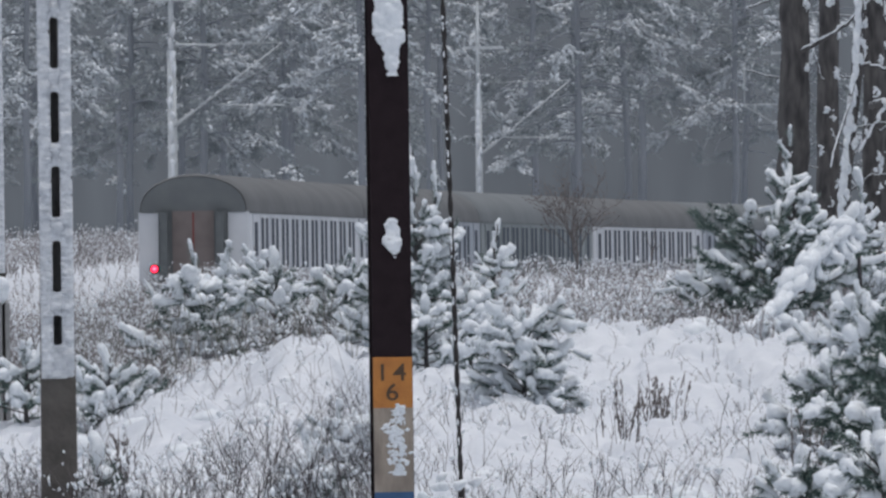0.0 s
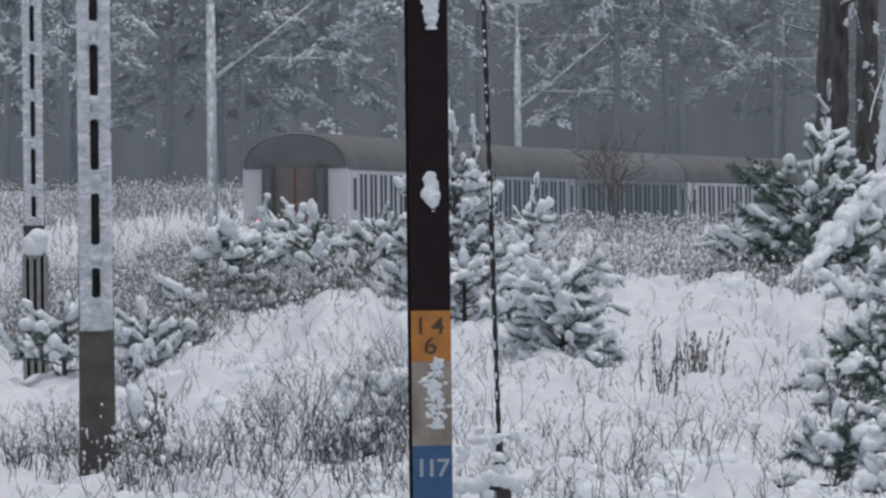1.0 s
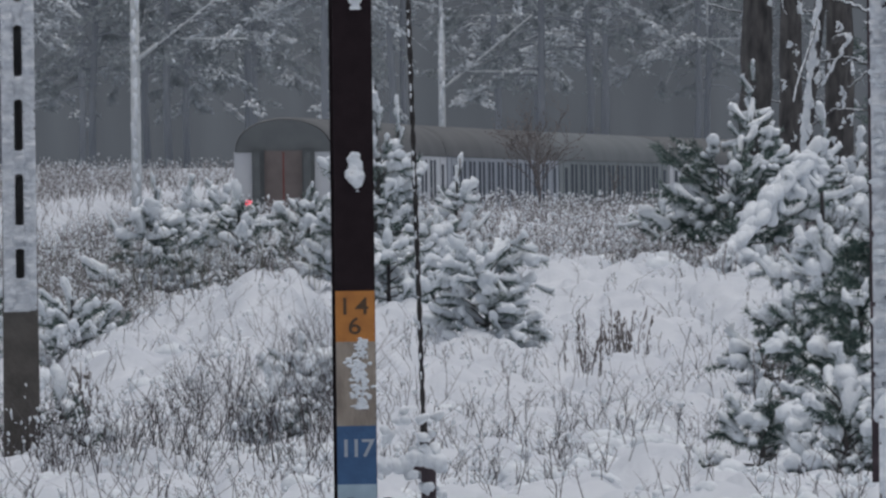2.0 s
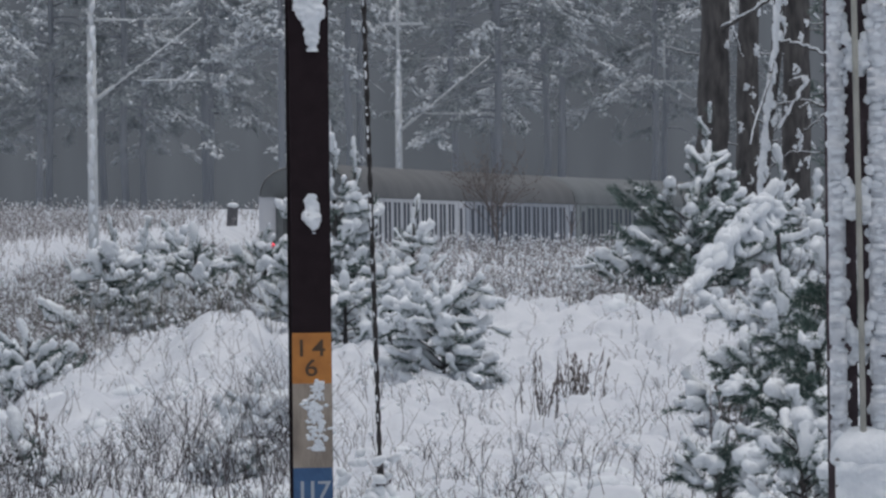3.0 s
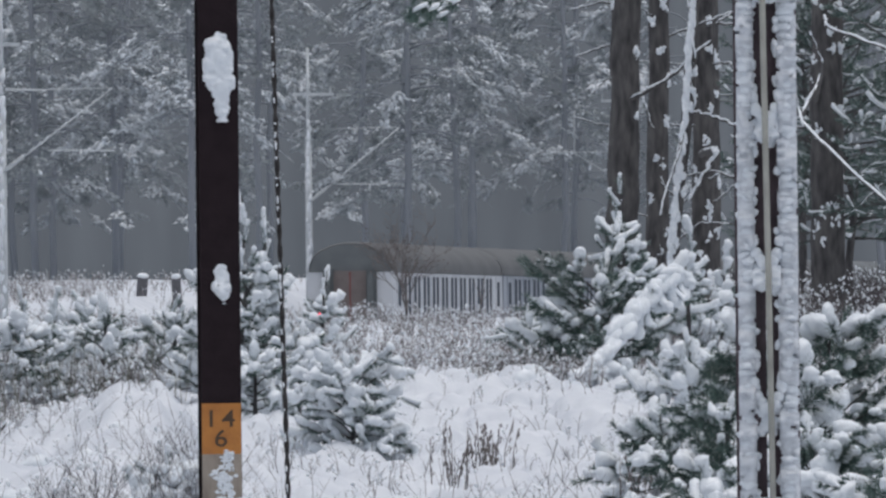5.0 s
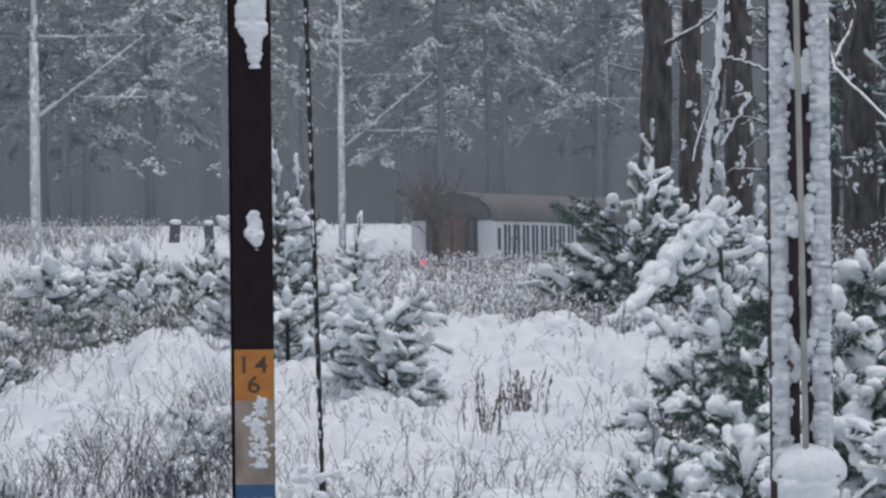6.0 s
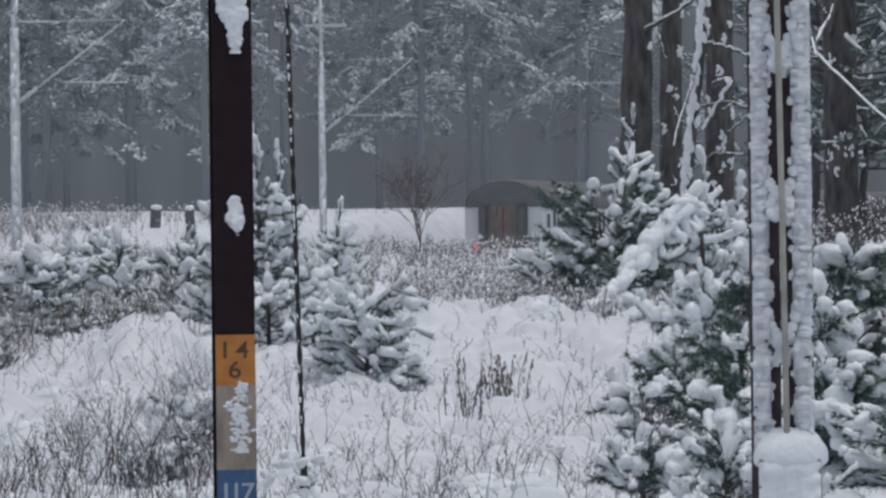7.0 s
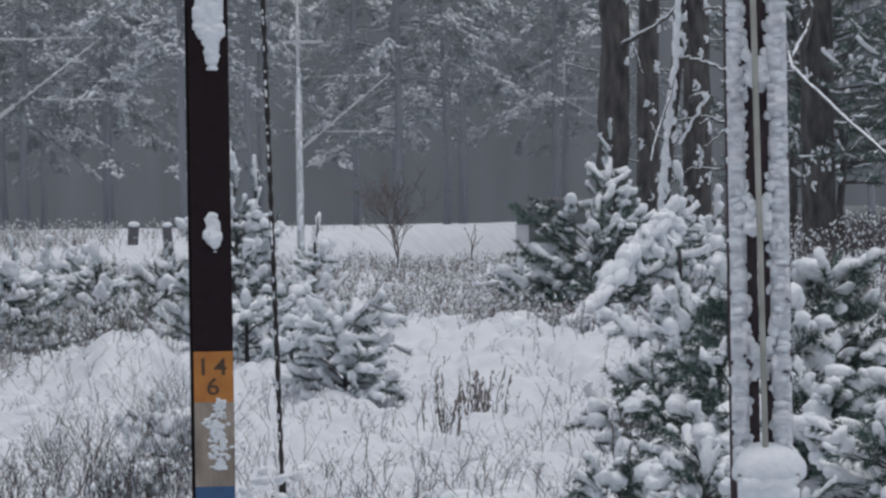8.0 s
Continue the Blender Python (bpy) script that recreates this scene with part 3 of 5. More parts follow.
# ---- railway masts ----
def insulator(soup, a, b, r=0.06):
    a, b = np.array(a, float), np.array(b, float)
    k = 7
    pts = [a + (b - a) * i / (2 * k) for i in range(2 * k + 1)]
    tube(soup, pts, [r if i % 2 else r * 0.5 for i in range(2 * k + 1)], 8)


def catenary_mast(x, y, base, knee, top, width, tip, reg, cross, label, rest=None):
    """A mast with a slanting bracket tube, a steady arm and a cross-arm; heights over the mast's foot."""
    root = thing("catenary_mast", label, "railway mast", (x, y, base), group="masts along the line")
    s = Soup()
    tube(s, [(0, 0, -0.5), (0, 0, knee)], [width / 2 * 1.12, width / 2 * 0.9], 10)
    s.part("post", M_GALV, root)
    s = Soup()
    tube(s, [(0, 0, knee), (0, 0, top)], [width * 0.28, width * 0.2], 8)
    tube(s, [(0, 0, knee - 0.05), (0, 0, knee + 0.12)], [width * 0.55, width * 0.4], 10)
    s.part("top_tube", M_GALV, root)
    rng = np.random.RandomState(int(y))
    s = Soup()
    n = 26
    zz = np.linspace(0.5, knee + 0.6, n)
    blobs(s, np.stack([rng.normal(0, width * 0.12, n), np.full(n, -width * 0.42), zz], 1), np.tile([0, 0, 1.0], (n, 1)) + rng.normal(0, 0.05, (n, 3)), rng.uniform(0.1, 0.35, n), 0.07, width * 0.28, rng, 1)
    tagged(s.part("clinging_snow", M_FROST, root), kind="stuff")
    z0, tx, tz = tip
    s = Soup()
    tube(s, [(0.05, -0.1, z0), (tx, -0.1, tz)], [0.02, 0.02], 8)
    s.part("bracket_tube", M_GALV, root)
    s = Soup()
    insulator(s, (0.1, -0.1, z0 + 0.06), (0.1 + tx * 0.16, -0.1, z0 + 0.06 + (tz - z0) * 0.16), 0.075)
    s.part("insulator", M_GALV, root)
    r0, r1, rz = reg
    s = Soup()
    tube(s, [(r0, -0.1, rz), (r1, -0.1, rz - 0.03)], [0.025, 0.025], 6)
    tube(s, [(r0 + (r1 - r0) * 0.5, -0.1, rz), (r0 + (r1 - r0) * 0.5, -0.1, rz - 0.28)], [0.035, 0.03], 6)
    s.part("steady_arm", M_GALV, root)
    s = Soup()
    tube(s, [(0, -0.1, tz - 0.05), (tx, -0.1, tz)], [0.014, 0.014], 5)
    s.part("stay_wire", M_GALV, root)
    c0, c1, cz = cross
    s = Soup()
    s.add(*box_data(c0, c1, -0.05, 0.05, cz - 0.05, cz + 0.05))
    s.part("cross_arm", M_GALV, root, smooth=False)
    for cx in (c0 + 0.06, c1 - 0.12):
        s = Soup()
        insulator(s, (cx, 0, cz + 0.05), (cx, 0, cz + 0.26), 0.06)
        s.part("insulator", M_GALV, root)
    if rest:
        s = Soup()
        for (xa, za, xb, zb, r) in rest:
            tube(s, [(xa, -0.1, za), (xb, -0.1, zb)], [r, r], 6)
        s.part("bracket_stay", M_GALV, root)
    k = 14
    s = Soup()
    t = np.linspace(0.05, 0.98, k)
    blobs(s, np.stack([tx * t, np.full(k, -0.1), z0 + (tz - z0) * t + 0.025], 1), np.tile([tx, 0, tz - z0], (k, 1)), rng.uniform(0.05, 0.12, k), 0.014, 0.011, rng, 1)
    tagged(s.part("bracket_snow", M_FROST, root), kind="stuff")
    return root


g1 = float(gz(-7.2, 247))
catenary_mast(-7.2, 247, g1, 7.45 - g1, 11.2 - g1, 0.27, (5.5 - g1, 2.98, 7.73 - g1), (1.22, 3.03, 6.08 - g1), (-0.6, 0.5, 8.92 - g1),
              "slender grey railway mast crusted with snow, bracket to its side", [(0.1, 7.72 - g1, 1.1, 7.69 - g1, 0.03)])
g2 = float(gz(1.3, 320))
catenary_mast(1.3, 320, g2, 7.57 - g2, 10.75 - g2, 0.25, (5.4 - g2, 3.18, 7.97 - g2), (0.95, 3.3, 6.02 - g2), (-0.53, 0.9, 9.14 - g2),
              "slender grey railway mast crusted with snow, bracket to its side")
g3 = float(gz(14.3, 385))
catenary_mast(14.3, 385, g3, 8.1 - g3, 11.0 - g3, 0.2, (7.0 - g3, -1.7, 8.06 - g3), (-2.3, -0.05, 8.08 - g3), (-0.5, 0.5, 10.2 - g3),
              "far railway mast with snowy bracket at the wood's edge", [(-1.62, 8.08 - g3, -1.62, 9.75 - g3, 0.03)])


# ---- the steel mast with painted marks ----
def text_part(text, size, mat, parent, x, y, z):
    cu = bpy.data.curves.new("digit", "FONT")
    cu.body, cu.size, cu.extrude, cu.align_x, cu.offset = text, size, 0.001, "CENTER", 0.001
    tmp = bpy.data.objects.new("digit", cu)
    me = bpy.data.meshes.new_from_object(tmp)
    bpy.data.objects.remove(tmp)
    me.materials.clear()
    me.materials.append(mat)
    ob = new("digit", me)
    ob.parent = parent
    ob.matrix_basis = pose(x, y, z, 90, 0, 0) @ Matrix.Diagonal((1.15, 1, 1, 1))
    return ob


def steel_mast():
    g = float(gz(-0.26, 45))
    root = thing("steel_mast", "dark brown steel mast with orange, beige and blue painted marks", "railway mast", (-0.262, 45, 0), 6)
    w = 0.0965
    s = Soup()
    extrude(s, [(-w, -0.095), (w, -0.095), (w, -0.082), (0.006, -0.082), (0.006, 0.082), (w, 0.082), (w, 0.095), (-w, 0.095), (-w, 0.082), (-0.006, 0.082), (-0.006, -0.082), (-w, -0.082)], g - 0.5, 7.5)
    s.part("beam", M_STEEL, root, smooth=False)
    f = -0.095
    for name, mat, z0, z1, text in (("orange_field", M_ORANGE, 1.255, 1.502, ""), ("beige_field", M_BEIGE, 0.845, 1.255, "worn beige paint"), ("blue_field", M_BLUE, 0.56, 0.845, ""), ("pale_field", M_PALE, 0.3, 0.56, "pale blue paint")):
        ob = box(name, mat, root, -w - 0.001, w - 0.002, f - 0.004, f - 0.0005, z0, z1, text)
        if name == "orange_field":
            text_part("1", 0.118, M_LETTER, ob, -0.052, f - 0.005, 1.388)
            text_part("4", 0.118, M_LETTER, ob, 0.033, f - 0.005, 1.388)
            text_part("6", 0.118, M_LETTER, ob, -0.005, f - 0.005, 1.292)
        if name == "blue_field":
            for k, digit in enumerate("117"):
                text_part(digit, 0.122, M_WHITELETTER, ob, (-0.055, -0.005, 0.052)[k], f - 0.005, 0.695)
    patches = [[(-0.078, 0.082, 2.87, 3.34, 0.35, 0.14, 0.5)],
               [(-0.056, 0.052, 1.985, 2.205, 0.6, 0.17, 0.3)],
               [(-0.05, 0.085, 0.94, 1.14, 0.5, 0.46, 0.1), (-0.03, 0.075, 1.06, 1.25, 0.0, 0.44, 0.1), (0.0, 0.06, 1.2, 1.3, 0.2, 0.4, 0.4)], [(-0.06, 0.05, 3.75, 4.1, 0.4, 0.2, 0.5)]]
    for i, lumps in enumerate(patches):
        s = Soup()
        for k, (x0, x1, z0, z1, taper, holes, point) in enumerate(lumps):
            plaster(s, x0, x1, f - 0.004 - 0.0007 * k, z0, z1, 0.02, i + 3 + 5 * k, True, 0.0035, 0.6, taper, holes, point)
        if i == 2:
            rng = np.random.RandomState(12)
            zc = rng.uniform(0.93, 1.27, 150)
            xc = 0.026 + rng.normal(0, 1, 150) * np.interp(zc, (0.93, 1.0, 1.15, 1.27), (0.014, 0.03, 0.026, 0.012))
            s = Soup()
            blobs(s, np.stack([xc, np.full(150, f - 0.005), zc], 1), np.tile([1.0, 0, 0], (150, 1)) + rng.normal(0, 0.3, (150, 3)) * [1, 0, 1], rng.uniform(0.004, 0.018, 150), 0.007, rng.uniform(0.004, 0.013, 150), rng, 2, 0.16)
        tagged(s.part("stuck_snow", M_SNOW, root, "patch of wind-blown snow"), kind="stuff" if i == 2 else "")
    for x in (-0.035, 0.145):
        s = Soup()
        a = np.linspace(-0.4, math.pi + 0.4, 16)
        tube(s, np.stack([x + 0.055 * np.cos(a), np.full(16, f - 0.03), 0.435 + 0.055 * np.sin(a)], 1), 0.006, 6)
        s.part("cable_loop", M_BLACK, root)


steel_mast()


def guy_wire():
    root = thing("guy_wire", "twisted steel guy wire running down to a snowy anchor", "guy wire")
    s = Soup()
    a, b = np.array([0.075, 46.5, 0.84]), np.array([-0.05, 46.2, 6.0])
    n = 260
    t = np.linspace(0, 1, n)[:, None]
    for ph in (0, math.pi):
        ang = t * 150 + ph
        p = a + (b - a) * t + 0.006 * np.concatenate([np.cos(ang), np.sin(ang), 0 * ang], 1)
        tube(s, p, 0.0085, 5)
    s.part("rope", M_ROPE, root)
    rng = np.random.RandomState(3)
    n = 60
    t = rng.uniform(0.02, 0.8, n)[:, None]
    s = Soup()
    blobs(s, a + (b - a) * t + [-0.004, -0.014, 0], np.tile(b - a, (n, 1)), rng.uniform(0.006, 0.02, n), 0.006, 0.005, rng, 1)
    tagged(s.part("ice_beads", M_SNOW, root), kind="stuff")
    s = Soup()
    tube(s, [(0.078, 46.5, 0.72), (0.075, 46.5, 0.86)], [0.02, 0.017], 8)
    s.add(*box_data(0.055, 0.1, 46.47, 46.53, 0.6, 0.73))
    s.part("turnbuckle", M_ROPE, root, smooth=False)
    post = box("anchor_post", M_RUST, root, 0.06, 0.135, 46.45, 46.6, -0.3, 0.6, "rusty anchor post")
    bar = box("anchor_bar", M_RUST, root, -0.19, 0.15, 46.46, 46.54, 0.57, 0.6)
    s = Soup()
    n = 16
    x = np.linspace(-0.19, 0.15, n)
    blobs(s, np.stack([x, np.full(n, 46.46), 0.60 + rng.uniform(0, 0.03, n) + 0.015 * np.sin(x * 20)], 1), np.tile([1.0, 0, 0.1], (n, 1)), 0.045, 0.06, rng.uniform(0.03, 0.05, n), rng, 2, 0.08)
    tagged(s.part("snow_cap", M_SNOW, bar), kind="stuff")
    s = Soup()
    n = 26
    blobs(s, np.stack([rng.normal(0.05, 0.07, n), rng.uniform(46.3, 46.6, n), rng.uniform(0.35, 0.9, n)], 1), rng.normal(0, 1, (n, 3)), rng.uniform(0.02, 0.05, n), 0.03, 0.025, rng, 2, 0.1)
    tagged(s.part("clinging_snow", M_SNOW, root), kind="stuff")


guy_wire()


# ---- concrete poles with slots ----
def slotted_pole(x, y, width, ground, foot, top, pitch, slot, snow_from, label, seed):
    """A ladder-like concrete pole: two legs joined by solid webs; foot is the height where the slots begin."""
    root = thing("concrete_pole", label, "pole", (x, y, 0), 3, group="slotted concrete poles")
    d = width * 0.42
    s = Soup()
    leg = width * 0.31
    taper = 0.047

    def half(z):
        return width / 2 * (1 - taper * (z - ground))

    nz = 40
    zz = np.linspace(ground - 0.6, top, nz)
    for e in (-1, 1):
        v, q = [], []
        for z in zz:
            a, b = e * half(z), e * (half(z) - leg)
            v += [(min(a, b), -d, z), (max(a, b), -d, z), (max(a, b), d, z), (min(a, b), d, z)]
        for i in range(nz - 1):
            for k in range(4):
                q.append((4 * i + k, 4 * i + (k + 1) % 4, 4 * i + 4 + (k + 1) % 4, 4 * i + 4 + k))
        s.add(v, q)
    webs, z, first = [(ground - 0.6, foot)], foot, True
    while z < top:
        gap = slot * (0.58 if first else 1.0)
        webs.append((z + gap, min(z + gap + pitch - slot, top)))
        z, first = z + gap + pitch - slot, False
    for z0, z1 in webs:
        if z1 > z0:
            h = half((z0 + z1) / 2) - leg + 0.004
            s.add(*box_data(-h, h, -d + (0.0015 if z0 < ground else 0.012), d - 0.012, z0, z1))
    s.part("shaft", M_DAMPCON, root, smooth=False)
    box("back_web", M_CONCRETE, root, -width / 2 * 0.55, width / 2 * 0.55, d - 0.03, d - 0.008, foot, top)
    s = Soup()
    z = snow_from
    for e in (-1, 1):
        a, b = e * half(snow_from + 1.5), e * (half(snow_from + 1.5) - leg)
        plaster(s, min(a, b) - 0.004, max(a, b) + 0.004, -d - 0.001, snow_from, top, width * 0.11, seed + e + 2, False, 0.009, 0.4, 0.0, 0.08)
    for z0, z1 in webs:
        if z1 > snow_from:
            h = half((z0 + z1) / 2) - leg + 0.02
            plaster(s, -h, h, -d + (0.008 if z0 > ground else -0.001), max(z0, snow_from), z1, width * 0.13, seed + 9, False, 0.012, 0.2)
    s.part("plastered_snow", M_CRUST, root, "snow plastered on the windward face")
    s = Soup()
    # snow rounds off both ends of every slot
    ends = [(z1, 1) for z0, z1 in webs[:-1]] + [(z0, -1) for z0, z1 in webs[1:]]
    arc = np.linspace(0, math.pi / 2, 7)
    for z, up in ends:
        r = half(z) - leg + 0.012
        for e in (-1, 1):
            out = [(e * r, z - up * 0.02)] + [(e * r * math.cos(a), z + up * 1.25 * r * (1 - math.sin(a))) for a in arc] + [(0.0, z - up * 0.02)]
            m = len(out)
            s.add([(x, y, w) for y in (-d - width * 0.07, -d + 0.05) for x, w in out], [(i, (i + 1) % m, m + (i + 1) % m, m + i) for i in range(m)])
            s.f += [[s.n - 2 * m + i for i in range(m)], [s.n - 1 - i for i in range(m)]]
    tagged(s.part("slot_snow", M_CRUST, root, smooth=False), kind="stuff")
    s = Soup()
    rng = np.random.RandomState(seed)
    n = 7
    blobs(s, np.stack([rng.uniform(-width / 2, width / 2, n), np.full(n, -d - 0.01), rng.uniform(ground + 0.05, ground + 0.45, n)], 1), np.tile([0, 0, 1.0], (n, 1)), rng.uniform(0.01, 0.05, n), 0.012, 0.012, rng, 1, 0.3)
    tagged(s.part("snow_specks", M_SNOW, root), kind="stuff")
    return root


slotted_pole(-2.892, 69, 0.277, -0.05, 1.36, 7.5, 0.557, 0.385, 1.11, "slotted concrete pole with snow plastered above its damp foot", 4)
slotted_pole(-5.245, 108, 0.265, 0.1, 1.95, 8.5, 0.557, 0.42, 1.85, "slotted concrete pole farther off on a grooved pedestal", 12)


def pedestal():
    root = thing("grooved_pedestal", "grooved dark concrete pedestal of a pole with snow cap", "pedestal", (-5.22, 107.8, 0))
    for x in np.linspace(-0.125, 0.125, 4):
        box("rib", M_CONCRETE, root, x - 0.024, x + 0.024, -0.2, 0.0, -0.2, 1.5, bevel=0.006)
    box("back", M_DAMPCON, root, -0.14, 0.14, -0.03, 0.05, -0.2, 1.49)
    s = Soup()
    blobs(s, [(0, -0.1, 1.62), (0.03, -0.1, 1.7)], [(1, 0, 0), (1, 0, 0)], [0.15, 0.13], 0.14, [0.17, 0.12], np.random.RandomState(2), 2, 0.03)
    s.part("snow_cap", M_SNOW, root)


pedestal()


# ---- lattice mast on its foundation ----
def lattice_mast():
    g = float(gz(2.15, 40))
    root = thing("lattice_mast", "steel lattice mast of two channels joined by battens, snow-plastered", "railway mast", (2.148, 40, 0), -4)
    w, c, top = 0.137, 0.088, 7.0
    for e in (-1, 1):
        s = Soup()
        a, b = sorted((e * w, e * (w - c)))
        o, i = e * w, e * (w - c)
        ring = [(o, -0.075), (i, -0.075), (i, -0.067), (o - e * 0.008, -0.067), (o - e * 0.008, -0.035), (e * 0.006, -0.035), (e * 0.006, -0.027), (o, -0.027)]
        extrude(s, ring if e > 0 else ring[::-1], 0.7, top)
        s.part("channel", M_RUST, root, smooth=False)
        s = Soup()
        plaster(s, a + (0.012 if e < 0 else 0.0), b, -0.0755, 1.0, 5.0, 0.04, 21 + e, False, 0.006, 0.55, 0.0, 0.17)
        s.part("plastered_snow", M_CRUST, root, "snow plastered on the channel")
        rng = np.random.RandomState(60 + e)
        zz = np.arange(1.02, 4.9, 0.034)
        zz = zz + rng.normal(0, 0.006, len(zz))
        zz = zz[rng.rand(len(zz)) < np.clip(0.45 + (zz - 1.0) * 0.6, 0, 0.95)]
        k = len(zz)
        s = Soup()
        blobs(s, np.stack([(a + b) / 2 + rng.normal(0, 0.005, k) + (0.007 if e < 0 else 0.002), np.full(k, -0.086), zz], 1),
              np.tile([1.0, 0, 0], (k, 1)) + rng.normal(0, 0.2, (k, 3)), rng.uniform(0.03, 0.041, k), rng.uniform(0.024, 0.045, k), rng.uniform(0.014, 0.026, k), rng, 2, 0.12)
        tagged(s.part("ridged_snow", M_SNOW, root), kind="stuff")
    i = 0
    for z in np.arange(1.50, top, 0.625):
        s = Soup()
        s.add(*box_data(-w + 0.02, w - 0.02, -0.083, -0.0755, z - 0.1, z + 0.04))
        batten = s.part("batten", M_RUST, root, smooth=False)
        if z < 4.6:
            s = Soup()
            plaster(s, -w + 0.075, w - 0.075, -0.084, z - 0.11, z + 0.035, 0.03, 40 + i, True, 0.005, 0.8, 0.0, 0.2)
            rng = np.random.RandomState(80 + i)
            u = np.linspace(-0.06, 0.06, 9)
            blobs(s, np.stack([u, np.full(9, -0.095), z + 0.01 + 28.0 * u * u + rng.normal(0, 0.005, 9)], 1), np.tile([1.0, 0, 0], (9, 1)), 0.026, 0.02, rng.uniform(0.022, 0.032, 9), rng, 2, 0.08)
            tagged(s.part("snow", M_SNOW, batten), kind="stuff")
        i += 1
    s = Soup()
    rng = np.random.RandomState(9)
    zz = np.arange(1.05, 4.8, 0.05)
    k = len(zz)
    blobs(s, np.stack([rng.choice([-1, 1], k) * rng.uniform(0.045, 0.054, k), np.full(k, -0.08), zz + rng.normal(0, 0.015, k)], 1), rng.normal(0, 0.5, (k, 3)) + [0, 0, 1], rng.uniform(0.015, 0.035, k), 0.012, 0.02, rng, 2, 0.12)
    tagged(s.part("edge_snow", M_SNOW, root), kind="stuff")
    s = Soup()
    tube(s, [(0.020, -0.15, 0.95), (0.011, -0.15, 1.9), (-0.004, -0.15, 3.05), (-0.022, -0.15, 4.6)], 0.0135, 8)
    s.part("earth_pipe", M_PIPE, root, "pale earthing pipe along the mast")
    base = tagged(thing("mast_foundation", "square concrete mast foundation with a round snow cap", "foundation", (2.175, 39.95, 0), -4))
    box("block", M_CONCRETE, base, -0.136, 0.136, -0.15, 0.15, g - 0.6, 1.0, bevel=0.02)
    bm = bmesh.new()
    bmesh.ops.create_uvsphere(bm, u_segments=28, v_segments=16, radius=1)
    for q in bm.verts:
        nse = noise.noise(q.co * 2.2) * 0.06
        x, y, z = q.co
        q.co = Vector((np.sign(x) * abs(x) ** 0.72 * 0.163 * (1 + nse), np.sign(y) * abs(y) ** 0.72 * 0.18, 0.99 + (z if z > 0 else z * 0.45) * 0.135 * (1 + nse)))
    me = bpy.data.meshes.new("snow_cap")
    bm.to_mesh(me)
    bm.free()
    me.materials.append(M_SNOW)
    me.shade_smooth()
    cap = new("snow_cap", me)
    cap.parent = base
    s = Soup()
    plaster(s, -0.134, 0.134, -0.151, max(g, 0.5), 0.98, 0.02, 33, False, 0.01, 0.5)
    s.part("stuck_snow", M_SNOW, base)


lattice_mast()


# ---- snow-capped posts beyond the track ----
for px, py, w, h, tilt in ((-4.25, 300, 0.33, 0.62, 4), (-3.08, 300, 0.28, 0.9, -3)):
    g = float(gz(px, py))
    ob = thing("marker_post", "short dark post with a cap of snow beyond the track", "post", (px, py, g), group="short posts beyond the track")
    ob.matrix_basis = pose(px, py, g, 0, tilt, 10)
    box("post", M_BRICKDARK, ob, -w / 2, w / 2, -0.1, 0.1, -0.4, h, bevel=0.02)
    s = Soup()
    blobs(s, [(0, 0, h + 0.05)], [(1, 0, 0)], w * 0.6, 0.15, 0.11, np.random.RandomState(1), 2, 0.04)
    s.part("snow_cap", M_SNOW, ob)


